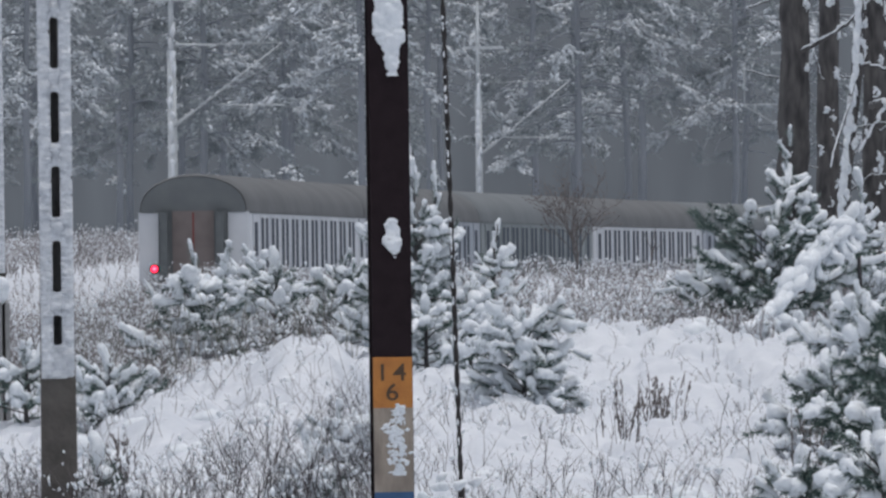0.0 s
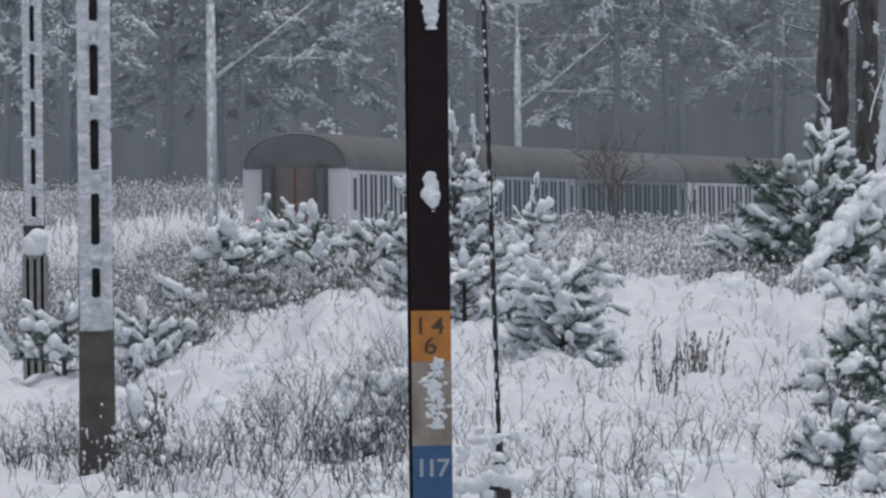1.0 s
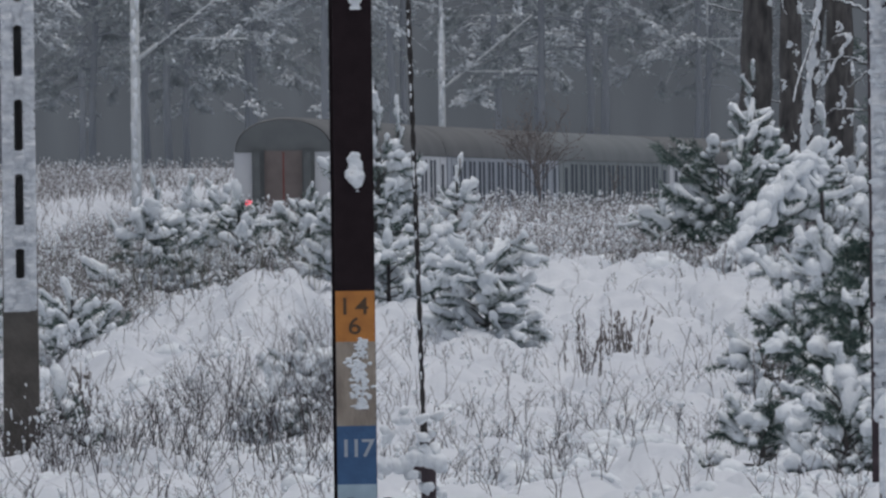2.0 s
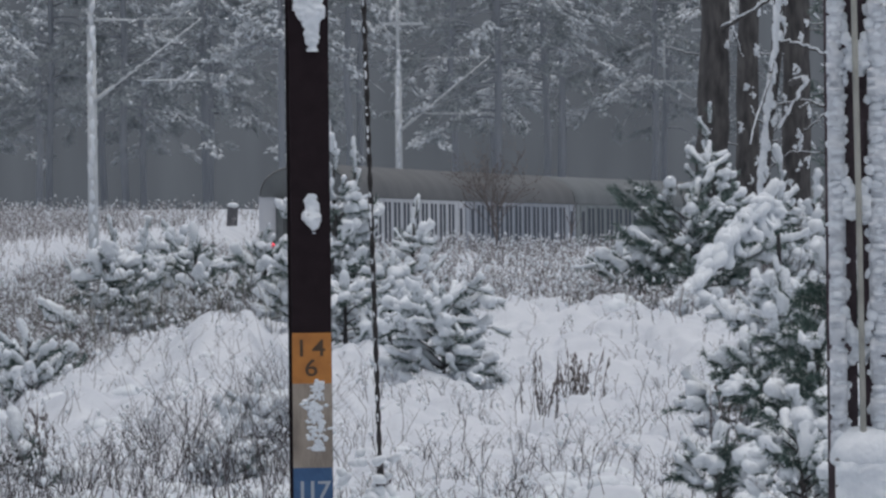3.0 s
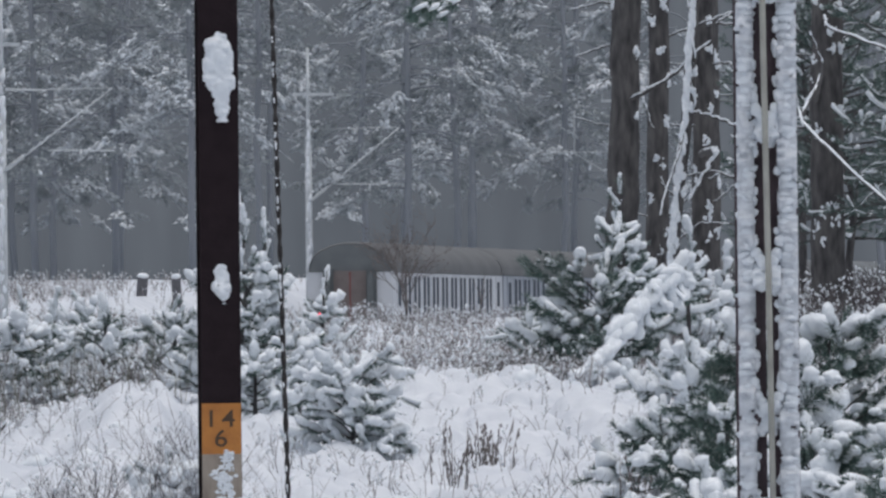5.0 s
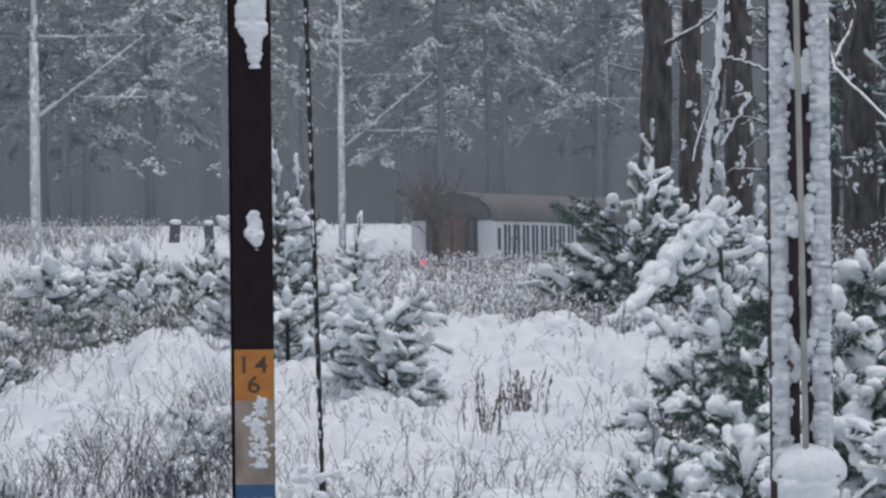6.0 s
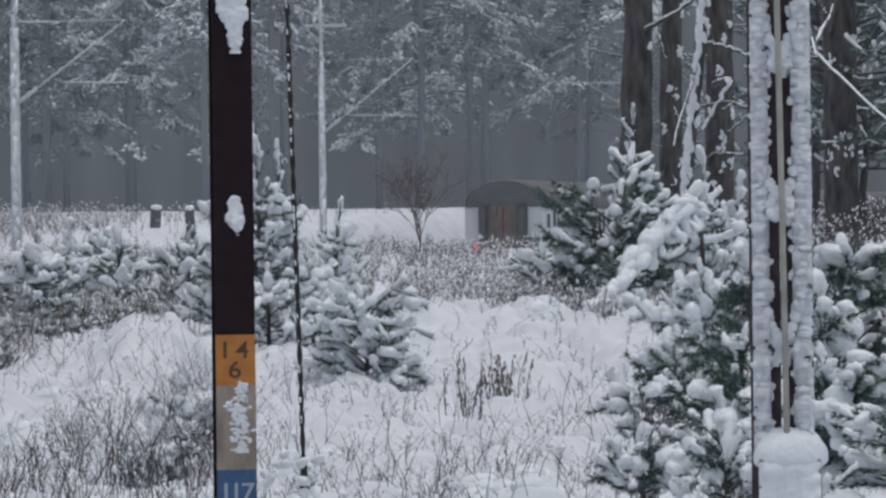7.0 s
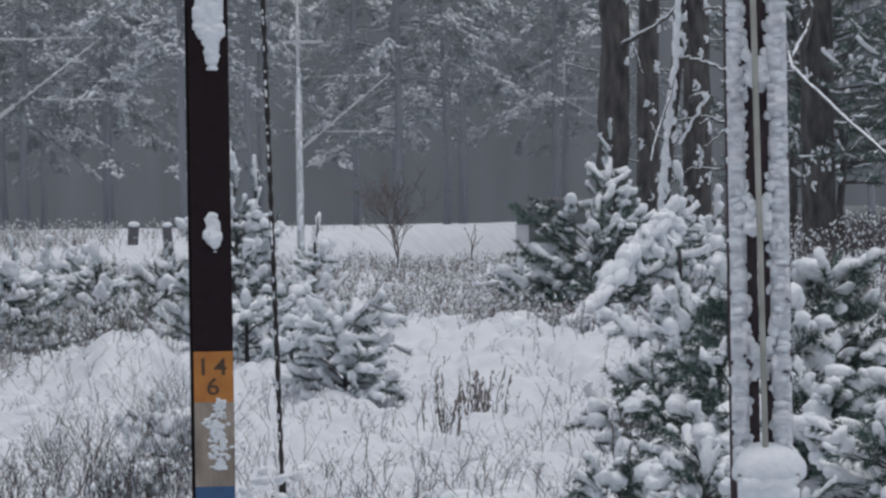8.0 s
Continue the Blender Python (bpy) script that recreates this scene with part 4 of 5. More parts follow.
# ---- young pines ----
def young_pine(x, y, h, spread, limbs, seed, label, lump=1.24, shoot=0.2, leader=0.25, low=0.02, load=0.85, power=0.8, tip=None, split=True, per=15, cushion=0.05, blade=0.085, sag=0.0):
    """Upswept branches with shoots on all sides, each shoot a brush of needles under a sleeve of snow."""
    rng = np.random.RandomState(seed)
    g = float(gz(x, y))
    root = thing("young_pine", label, "pine", (x, y, g - 0.06 * h ** 0.5), group="young snow-laden pines")
    green, rime, white, wood = Soup(), Soup(), Soup(), Soup()
    lean = np.array(tip if tip else (rng.normal(0, 0.04 * h), rng.normal(0, 0.04 * h)))
    k = np.linspace(0, 1, 8)
    stem = np.stack([lean[0] * k ** 1.3, lean[1] * k ** 1.3, h * k - 0.15 * (k == 0)], 1)
    stem[1:-1, :2] += rng.normal(0, 0.012 * h, (6, 2))
    tube(wood, stem, np.linspace(0.03 + 0.008 * h, 0.010, 8), 6)
    wood.part("trunk", M_BARK, root)
    wood = Soup()
    B, A, SZ = [], [], []
    limbs = int(limbs * 1.25)
    for i in range(limbs):
        f = (i + rng.uniform(0, 1)) / limbs
        z = h * (low + (1 - leader - low) * f)
        L = spread * ((1 - f) ** power * 0.9 + 0.14) * rng.uniform(0.55, 1.25)
        az = i * 2.4 + rng.uniform(-0.6, 0.6)
        p = limb_path(z, az, L, rng.uniform(-0.3, 0.35) + 0.8 * f + 0.5 * sag, (rng.uniform(-0.3, 0.2) + sag * rng.uniform(0.6, 1.7)) * (1 - 0.5 * f), 6)
        p[:, :2] += np.stack([np.interp(z, stem[:, 2], stem[:, q]) for q in range(2)])
        if not split:
            tube(wood, p, np.linspace(0.014 + 0.006 * L, 0.006, 6), 5)
        else:
            s = Soup()
            tube(s, p, np.linspace(0.008 + 0.004 * L, 0.004, 6), 5)
            s.part("branch", M_BARK, root)
        out, side = np.array([math.cos(az), math.sin(az), 0]), np.array([-math.sin(az), math.cos(az), 0])
        m = max(2, int(L / shoot * 1.7))
        t = np.concatenate([rng.uniform(0.3, 0.95, m), [0.97]])
        b = np.stack([np.interp(t, np.linspace(0, 1, 6), p[:, q]) for q in range(3)], 1)
        sd = rng.choice([-1, 1], m + 1) * rng.uniform(0.3, 1.1, m + 1)
        sd[-1] = 0
        a = out * rng.uniform(0.4, 1.0, (m + 1, 1)) + sd[:, None] * side + np.array([0, 0, 1])[None] * (rng.uniform(-0.25, 0.85, (m + 1, 1)) - sag * t[:, None])
        a /= np.linalg.norm(a, axis=1)[:, None]
        B.append(b), A.append(a), SZ.append(rng.uniform(0.6, 1.45, m + 1))
    k = lead = max(2, int(h * leader / 0.16))
    for j in range(k):
        q = 1 - leader * (1 - j / k)
        c = np.array([np.interp(q, np.linspace(0, 1, 8), stem[:, w]) for w in range(3)])
        B.append(c[None])
        A.append(np.array([[rng.normal(0, 0.28), rng.normal(0, 0.28), 1.0]]))
        SZ.append(np.array([0.2 / shoot]))
    B, A, SZ = np.concatenate(B), np.concatenate(A), np.concatenate(SZ)
    A /= np.linalg.norm(A, axis=1)[:, None]
    sh = shoot * SZ[:, None]
    for q in (0.0, 0.25, 0.5, 0.75, 1.0):
        needles(green, B + A * sh * q, A + [0, 0, -0.3], per, blade * 1.15, 0.005, rng, 0.6)
        needles(rime, B + A * sh * q, A + [0, 0, 0.15], max(3, int(per * load * 0.45)), blade * 1.05, 0.005, rng, 0.6)
    n = len(B)
    on = rng.rand(n) < load
    on[n - lead:] = True
    r = (0.022 + 0.036 * rng.rand(n) ** 1.4) * lump
    r[n - lead:] *= 0.8
    sleeves(white, B[on], A[on], sh[on, 0] * 1.25, r[on], rng)
    k = on & (rng.rand(n) < 0.2)
    w = r * rng.uniform(1.0, 1.5, n)
    fine = 2 if y < 130 else 1
    blobs(white, (B + A * sh + np.stack([0 * r, 0 * r, 0.15 * sh[:, 0] + r * 0.5], 1))[k], A[k], (w * 1.15)[k], w[k], (w * 0.9)[k], rng, fine, 0.07)
    # cushions: heaps of several lumps lying on a spray of shoots
    big = np.flatnonzero(rng.rand(n - lead) < cushion * lump * 0.42)
    k = len(big)
    if k:
        R = (0.04 + 0.075 * rng.rand(k) ** 2) * lump
        for q in range(7):
            w = R * rng.uniform(0.35, 0.9, k)
            c = (B + A * sh * 0.6)[big] + A[big] * (rng.uniform(-0.9, 1.1, (k, 1)) * R[:, None]) + rng.normal(0, 0.55, (k, 3)) * R[:, None] * [1, 1, 0.35]
            blobs(white, c + np.stack([0 * R, 0 * R, R * 0.25], 1), (A * [1, 1, 0.5])[big], w * rng.uniform(1.0, 1.4, k), w, w * rng.uniform(0.65, 0.95, k), rng, 2, 0.09)
    if not split:
        wood.part("branchwork", M_BARK, root)
    tagged(green.part("needles", M_NEEDLE, root, smooth=False), kind="stuff")
    tagged(rime.part("rimed_needles", M_RIME, root, "needles white with rime", smooth=False), kind="stuff")
    tagged(white.part("snow_load", M_SNOW, root, "clumps of snow on the shoots"), kind="stuff")
    return root


SNOWY = "young pine laden with snow among dry grass"
young_pine(-0.40, 115, 2.75, 0.95, 36, 1, "slim young pine with tall snowy leader", leader=0.34, power=0.9, tip=(0.03, 0.0))
young_pine(-0.12, 115.4, 2.35, 0.4, 16, 21, "slim young pine with snowy leader", leader=0.4, power=0.9)
young_pine(0.88, 100, 1.0, 0.62, 34, 2, "low spreading young pine bowed under snow", leader=0.08, lump=1.3, shoot=0.2, load=0.97, per=13, low=0.04, sag=0.3, power=0.45)
young_pine(0.30, 108, 1.1, 0.6, 18, 18, "low spreading young pine bowed under snow", leader=0.15, lump=1.3, low=0.05, sag=0.5)
young_pine(0.79, 150, 1.4, 0.45, 10, 3, "small snowy pine in the grass", leader=0.45)
young_pine(-3.12, 115, 1.6, 0.7, 24, 4, SNOWY, leader=0.35, load=0.8, per=20)
young_pine(-3.75, 103, 1.0, 0.6, 18, 5, SNOWY, lump=1.4, load=0.7, per=22)
young_pine(-1.3, 121, 1.22, 0.75, 20, 6, SNOWY, load=0.75, per=20)
young_pine(-2.75, 131, 1.25, 0.6, 16, 7, SNOWY, leader=0.35, load=0.8, per=20)
young_pine(-4.75, 105, 0.85, 0.6, 14, 8, SNOWY, load=0.6)
young_pine(-2.87, 119, 1.45, 0.42, 14, 27, SNOWY, leader=0.35)
young_pine(-2.15, 118, 1.3, 0.6, 16, 9, SNOWY, load=0.8, per=20)
young_pine(-2.72, 72, 0.42, 0.24, 6, 10, "small dark pine seedling beside a concrete pole", load=0.4, shoot=0.12)
young_pine(4.22, 120, 1.42, 1.02, 36, 11, "bushy dark green pine with heavy snow cushions", lump=1.35, shoot=0.27, load=0.42, power=0.32, leader=0.2, per=26, cushion=0.12, blade=0.11)
young_pine(4.75, 123, 2.7, 0.42, 24, 12, "upright young pine with snowy leader", lump=1.25, load=0.85, tip=(-0.1, 0.0), per=18, cushion=0.12)
young_pine(5.6, 124, 2.1, 0.5, 18, 25, "narrow young pine wrapped in snow", lump=1.35, load=0.95, leader=0.35)
young_pine(6.15, 126, 1.8, 0.5, 16, 26, "narrow young pine wrapped in snow", lump=1.35, load=0.95, leader=0.35)
young_pine(4.56, 86, 1.85, 0.95, 34, 13, "broad young pine with big snow cushions", lump=1.5, shoot=0.25, load=0.18, power=0.6, leader=0.15, per=28, cushion=0.16, blade=0.11)
young_pine(5.25, 88, 1.7, 0.95, 30, 14, "broad young pine with big snow cushions", lump=1.5, shoot=0.25, load=0.2, power=0.5, leader=0.15, per=28, cushion=0.16, blade=0.11)
young_pine(4.8, 106, 0.95, 0.75, 18, 15, "young pine with big snow cushions", lump=1.5, load=0.95)
young_pine(-0.2, 107, 0.95, 0.6, 16, 16, SNOWY, sag=0.5)
young_pine(3.3, 70, 0.75, 0.5, 16, 19, "small pine crouched in the snow", lump=1.2, load=0.6)
young_pine(4.55, 78, 0.95, 0.75, 20, 22, "low pine thick with snow beside the mast", lump=1.4, load=0.4, per=24, cushion=0.2)
young_pine(5.35, 77, 0.85, 0.7, 20, 23, "low pine thick with snow beside the mast", lump=1.4, load=0.4, per=24, cushion=0.2)
young_pine(4.1, 79, 0.8, 0.6, 18, 24, "low pine thick with snow beside the mast", lump=1.4, load=0.4, per=24, cushion=0.2)
young_pine(5.0, 73, 0.75, 0.65, 18, 28, "low pine thick with snow beside the mast", lump=1.3, load=0.45, per=24, cushion=0.15)
young_pine(5.9, 80, 1.3, 0.8, 22, 29, "low pine thick with snow beside the mast", lump=1.4, load=0.4, per=24, cushion=0.15)
young_pine(4.6, 67, 0.65, 0.6, 16, 30, "low pine thick with snow beside the mast", lump=1.2, load=0.5, per=20, cushion=0.12)
young_pine(3.75, 89, 0.8, 0.6, 18, 31, "low pine with snow cushions at the drift's foot", lump=1.4, load=0.45, per=22, cushion=0.25, low=-0.05)
young_pine(4.0, 81, 0.95, 0.75, 20, 32, "low pine with snow cushions at the drift's foot", lump=1.4, load=0.3, per=26, cushion=0.22, low=-0.05)
TUFT = "small snow-laden pine seedling among dry stems"
for i, (x, y, h, sp) in enumerate(((-0.92, 80, 0.5, 0.3), (-1.02, 73, 0.32, 0.25), (-1.25, 77, 0.35, 0.25), (2.45, 64, 0.42, 0.4), (2.95, 62, 0.45, 0.45), (3.35, 63, 0.5, 0.45))):
    young_pine(x, y, h, sp, 14, 40 + i, TUFT, lump=1.05, shoot=0.13, load=0.6 if x > 2 else 1.0, leader=0.15, per=20 if x > 2 else 8, low=-0.1, power=0.5, cushion=0.1 if x > 2 else 0.5, blade=0.07)
young_pine(3.5, 128, 0.8, 0.6, 14, 17, SNOWY)


def bowed_pine():
    """A sapling pressed over by its load of snow, its stem a white arch down to the ground."""
    rng = np.random.RandomState(91)
    root = thing("bowed_pine", "sapling bowed to the ground under a thick roll of snow", "pine", (5.35, 118, float(gz(5.35, 118))), group="young snow-laden pines")
    base = np.array(root.matrix_basis.translation)
    way = np.array([(5.35, 118, 0.9), (5.3, 117.6, 2.0), (5.12, 117.2, 2.25), (4.75, 116.8, 1.95), (4.4, 116.4, 1.5), (4.1, 116, 1.1), (3.85, 115.6, 0.85)]) - base
    t = np.linspace(0, 1, 25)
    p = np.stack([np.interp(t, np.linspace(0, 1, 7), way[:, k]) for k in range(3)], 1)
    s = Soup()
    tube(s, p, np.linspace(0.035, 0.012, 25), 6)
    s.part("trunk", M_BARK, root)
    white, green = Soup(), Soup()
    q = p[6:]
    d = np.gradient(q, axis=0)
    d /= np.linalg.norm(d, axis=1)[:, None]
    for k in range(3):
        blobs(white, q + rng.normal(0, 0.04, q.shape) + [0, -0.05, 0.06], d, rng.uniform(0.12, 0.2, len(q)), rng.uniform(0.07, 0.12, len(q)), rng.uniform(0.06, 0.11, len(q)), rng, 2, 0.1)
    n = 46
    b = q[rng.randint(0, len(q), n)]
    a = rng.normal(0, 0.6, (n, 3)) + [-0.35, -0.3, -0.75]
    a /= np.linalg.norm(a, axis=1)[:, None]
    L = rng.uniform(0.2, 0.42, n)
    for k in (0.2, 0.6, 1.0):
        needles(green, b + a * L[:, None] * k, a, 20, 0.1, 0.005, rng, 0.6)
    sleeves(white, b, a, L, rng.uniform(0.04, 0.075, n), rng, 0.0)
    tagged(green.part("needles", M_NEEDLE, root, smooth=False), kind="stuff")
    tagged(white.part("snow_load", M_SNOW, root, "thick roll of snow along the stem"), kind="stuff")


bowed_pine()


# ---- old trees ----
def old_tree(x, y, r, top, bends, seed, label, limbs=()):
    rng = np.random.RandomState(seed)
    g = float(gz(x, y))
    root = thing("old_pine", label, "tree", (x, y, g), group="old trees beside the field")
    s = Soup()
    n = 26
    z = np.linspace(-0.6, top - g, n)
    bx = np.interp(z, [b[0] - g for b in bends], [b[1] - x for b in bends]) if bends else 0 * z
    p = np.stack([bx + rng.normal(0, r * 0.05, n), rng.normal(0, r * 0.05, n), z], 1)
    tube(s, p, r * np.linspace(1.1, 0.85, n) * rng.uniform(0.95, 1.05, n), 22)
    s.v[-1] += rng.normal(0, r * 0.035, s.v[-1].shape)
    s.part("trunk", M_BARK, root)
    s = Soup()
    k = 90
    t = np.clip(np.repeat(rng.uniform(0.1, 0.75, 18), 5) + rng.normal(0, 0.005, k), 0, 1)
    c = np.stack([np.interp(t, np.linspace(0, 1, n), p[:, q]) for q in range(3)], 1)
    a = np.repeat(rng.uniform(-2.7, -0.4, 18), 5) + rng.normal(0, 0.18, k)
    c += np.stack([np.cos(a) * r * 0.97, np.sin(a) * r * 0.97, 0 * a], 1)
    blobs(s, c, np.tile([0, 0, 1.0], (k, 1)) + rng.normal(0, 0.3, (k, 3)), rng.uniform(0.02, 0.09, k), rng.uniform(0.02, 0.07, k), 0.03, rng, 2, 0.16)
    tagged(s.part("bark_snow", M_SNOW, root, "snow caught in the bark"), kind="stuff")
    if r < 0.15:
        k = 90
        t = np.linspace(0.02, 0.98, k)
        c = np.stack([np.interp(t, np.linspace(0, 1, n), p[:, q]) for q in range(3)], 1) + rng.normal(0, 0.012, (k, 3)) + [-r * 0.35, -r * 0.75, 0]
        s = Soup()
        blobs(s, c, np.tile([0, 0, 1.0], (k, 1)) + rng.normal(0, 0.15, (k, 3)), rng.uniform(0.12, 0.2, k), rng.uniform(0.05, 0.085, k), 0.05, rng, 2, 0.08)
        tagged(s.part("snow_coat", M_SNOW, root), kind="stuff")
    dead = []
    for q in range(7 if r > 0.12 else 3):
        z0, az, L = rng.uniform(2.5, 8.5), rng.uniform(-2.9, -0.2) if q % 2 else rng.choice([0.0, math.pi]) + rng.normal(0, 0.4), rng.uniform(0.5, 1.5)
        a0 = np.array([x + np.interp(z0 - g, z, bx + 0 * z), y, z0])
        e = np.array([math.cos(az), math.sin(az) * 0.5, rng.uniform(-0.15, 0.6)])
        dead.append(([a0, a0 + e * L * 0.5 + rng.normal(0, 0.06, 3), a0 + e * L + [0, 0, rng.normal(0, 0.15)]], rng.uniform(0.014, 0.028)))
    for path, w in (*limbs, *dead):
        pts = np.array([(a - x, b - y, c - g) for a, b, c in path], float)
        m = 14
        t = np.linspace(0, 1, m)
        q = np.stack([np.interp(t, np.linspace(0, 1, len(pts)), pts[:, k]) for k in range(3)], 1)
        q[1:-1] += rng.normal(0, w * 0.35, (m - 2, 3))
        s = Soup()
        tube(s, q, np.linspace(w, w * 0.45, m), 7)
        limb = s.part("limb", M_BARK, root)
        s = Soup()
        d = np.gradient(q, axis=0)
        blobs(s, q + [0, -w * 0.2, w * 0.7], d, np.linalg.norm(d, axis=1) * 0.7, w * 0.7, w * 0.5, rng, 2, 0.1)
        s.part("limb_snow", M_SNOW, limb)
    return root


TREE_A = old_tree(6.45, 170, 0.27, 13.5, [(1, 6.4), (13, 6.75)], 1, "thick dark old pine trunk flecked with snow",
         [([(6.6, 169.8, 5.6), (7.3, 169.5, 6.0), (8.0, 169.3, 6.6)], 0.045), ([(6.5, 169.9, 9.2), (5.0, 166, 8.6), (3.6, 158, 7.3), (2.9, 155, 6.85)], 0.05)])


def hanging_spray(parent):
    """The needled tip of the limb that hangs high over the field."""
    rng = np.random.RandomState(77)
    base = parent.matrix_basis.translation
    c = np.stack([rng.uniform(2.35, 3.2, 40), rng.uniform(154, 156, 40), rng.normal(6.85, 0.13, 40)], 1) - np.array(base)
    s = Soup()
    needles(s, c, np.tile([-0.6, 0, -0.5], (40, 1)), 26, 0.22, 0.009, rng, 0.45)
    tagged(s.part("needle_spray", M_NEEDLE, parent, smooth=False), kind="stuff")
    s = Soup()
    blobs(s, c[:14] + [-0.05, -0.05, 0.05], np.tile([-0.8, 0, -0.4], (14, 1)), rng.uniform(0.08, 0.16, 14), 0.05, 0.04, rng, 2, 0.12)
    tagged(s.part("spray_snow", M_SNOW, parent), kind="stuff")


hanging_spray(TREE_A)
old_tree(7.3, 174, 0.2, 13.5, [(1, 7.25), (13, 7.45)], 2, "dark pine trunk flecked with snow")
old_tree(7.25, 165, 0.105, 9.0, [(1, 7.05), (3, 7.2), (5.4, 7.47), (9, 7.75)], 3, "thin leaning trunk coated with snow",
         [([(7.48, 165, 5.3), (7.3, 164.8, 4.6), (7.05, 164.6, 3.9), (6.95, 164.5, 3.5)], 0.03), ([(7.48, 165, 5.3), (7.8, 164.9, 5.25), (8.3, 164.8, 5.05)], 0.04), ([(7.5, 165, 5.5), (7.6, 164.9, 6.2), (7.5, 164.9, 7.4)], 0.04)])
old_tree(8.25, 176, 0.2, 13.5, [(1, 8.2), (13, 8.4)], 4, "dark pine trunk flecked with snow",
         [([(8.2, 175.6, 4.7), (8.0, 165.2, 4.65), (7.85, 165.0, 4.3), (7.5, 165.0, 3.75)], 0.065)])
old_tree(9.75, 162, 0.28, 13.0, [(1, 9.75), (13, 9.85)], 5, "thick dark old pine trunk flecked with snow",
         [([(9.75, 162, 6.9), (9.2, 152, 6.4), (10.2, 149, 5.9)], 0.035), ([(9.6, 162, 5.4), (9.0, 150, 5.75), (8.75, 149, 6.2)], 0.03), ([(9.6, 161, 5.8), (8.2, 143, 4.7), (9.4, 140, 3.35), (9.9, 139, 2.9)], 0.035)])
old_tree(8.7, 182, 0.16, 13.0, [], 6, "slender dark pine trunk behind others")


def side_boughs():
    """A leaning pine at the field's right border whose snowy boughs hang into view."""
    for i, (x, y, h, sp, bare) in enumerate(((10.6, 168, 8.0, 2.0, 0.6), (12.0, 160, 9.0, 2.4, 0.5), (10.9, 190, 9.5, 2.2, 0.8))):
        young_pine(x, y, h, sp, 90, 50 + i, "tall bushy pine with snow on drooping boughs", lump=0.75, shoot=0.26, leader=0.1, low=0.2, load=0.2, power=0.5, split=False, per=16)


side_boughs()


def bare_shrub(x, y, h, w, seed, label, limbs=9, depth=3):
    rng = np.random.RandomState(seed)
    g = float(gz(x, y))
    root = thing("bare_shrub", label, "shrub", (x, y, g), group="bare shrubs")
    wood, bud, white = Soup(), Soup(), Soup()

    def grow(p, d, L, r, depth):
        n = 4
        pts = [p]
        for k in range(n):
            d = d + rng.normal(0, 0.12, 3) + [0, 0, 0.05]
            d = d / np.linalg.norm(d)
            pts.append(pts[-1] + d * L / n)
        tube(wood, pts, np.linspace(r, r * 0.55, n + 1), 4)
        if depth == 0:
            for q in pts[2::2]:
                blobs(bud, [q + rng.normal(0, 0.01, 3)], [d], 0.03, 0.012, 0.012, rng, 1)
            return
        for k in range(3):
            q = pts[rng.randint(1, n + 1)]
            e = d + rng.normal(0, 0.5, 3) * [1, 1, 0.35]
            grow(q, e / np.linalg.norm(e), L * rng.uniform(0.55, 0.8), r * 0.66, depth - 1)

    tube(wood, [(0, 0, -0.1), (0.02, 0, h * 0.14), (0.0, 0.02, h * 0.3)], [0.026, 0.022, 0.016], 6)
    for k in range(limbs):
        a = rng.uniform(0, 2 * math.pi)
        e = np.array([math.cos(a) * w * rng.uniform(0.4, 1.5), math.sin(a) * w, 1.0])
        grow(np.array([0, 0.01, h * rng.uniform(0.1, 0.3)]), e / np.linalg.norm(e), h * 0.34, 0.012, depth)
    tagged(wood.part("twig_work", M_STALK, root), kind="stuff")
    tagged(bud.part("seed_fluff", M_STALK, root), kind="stuff")


bare_shrub(2.9, 200, 2.6, 0.6, 11, "bare branching shrub with dark seed heads in the snow")
bare_shrub(4.62, 205, 1.5, 0.3, 8, "thin bare shrub standing in the snow", 2, 1)


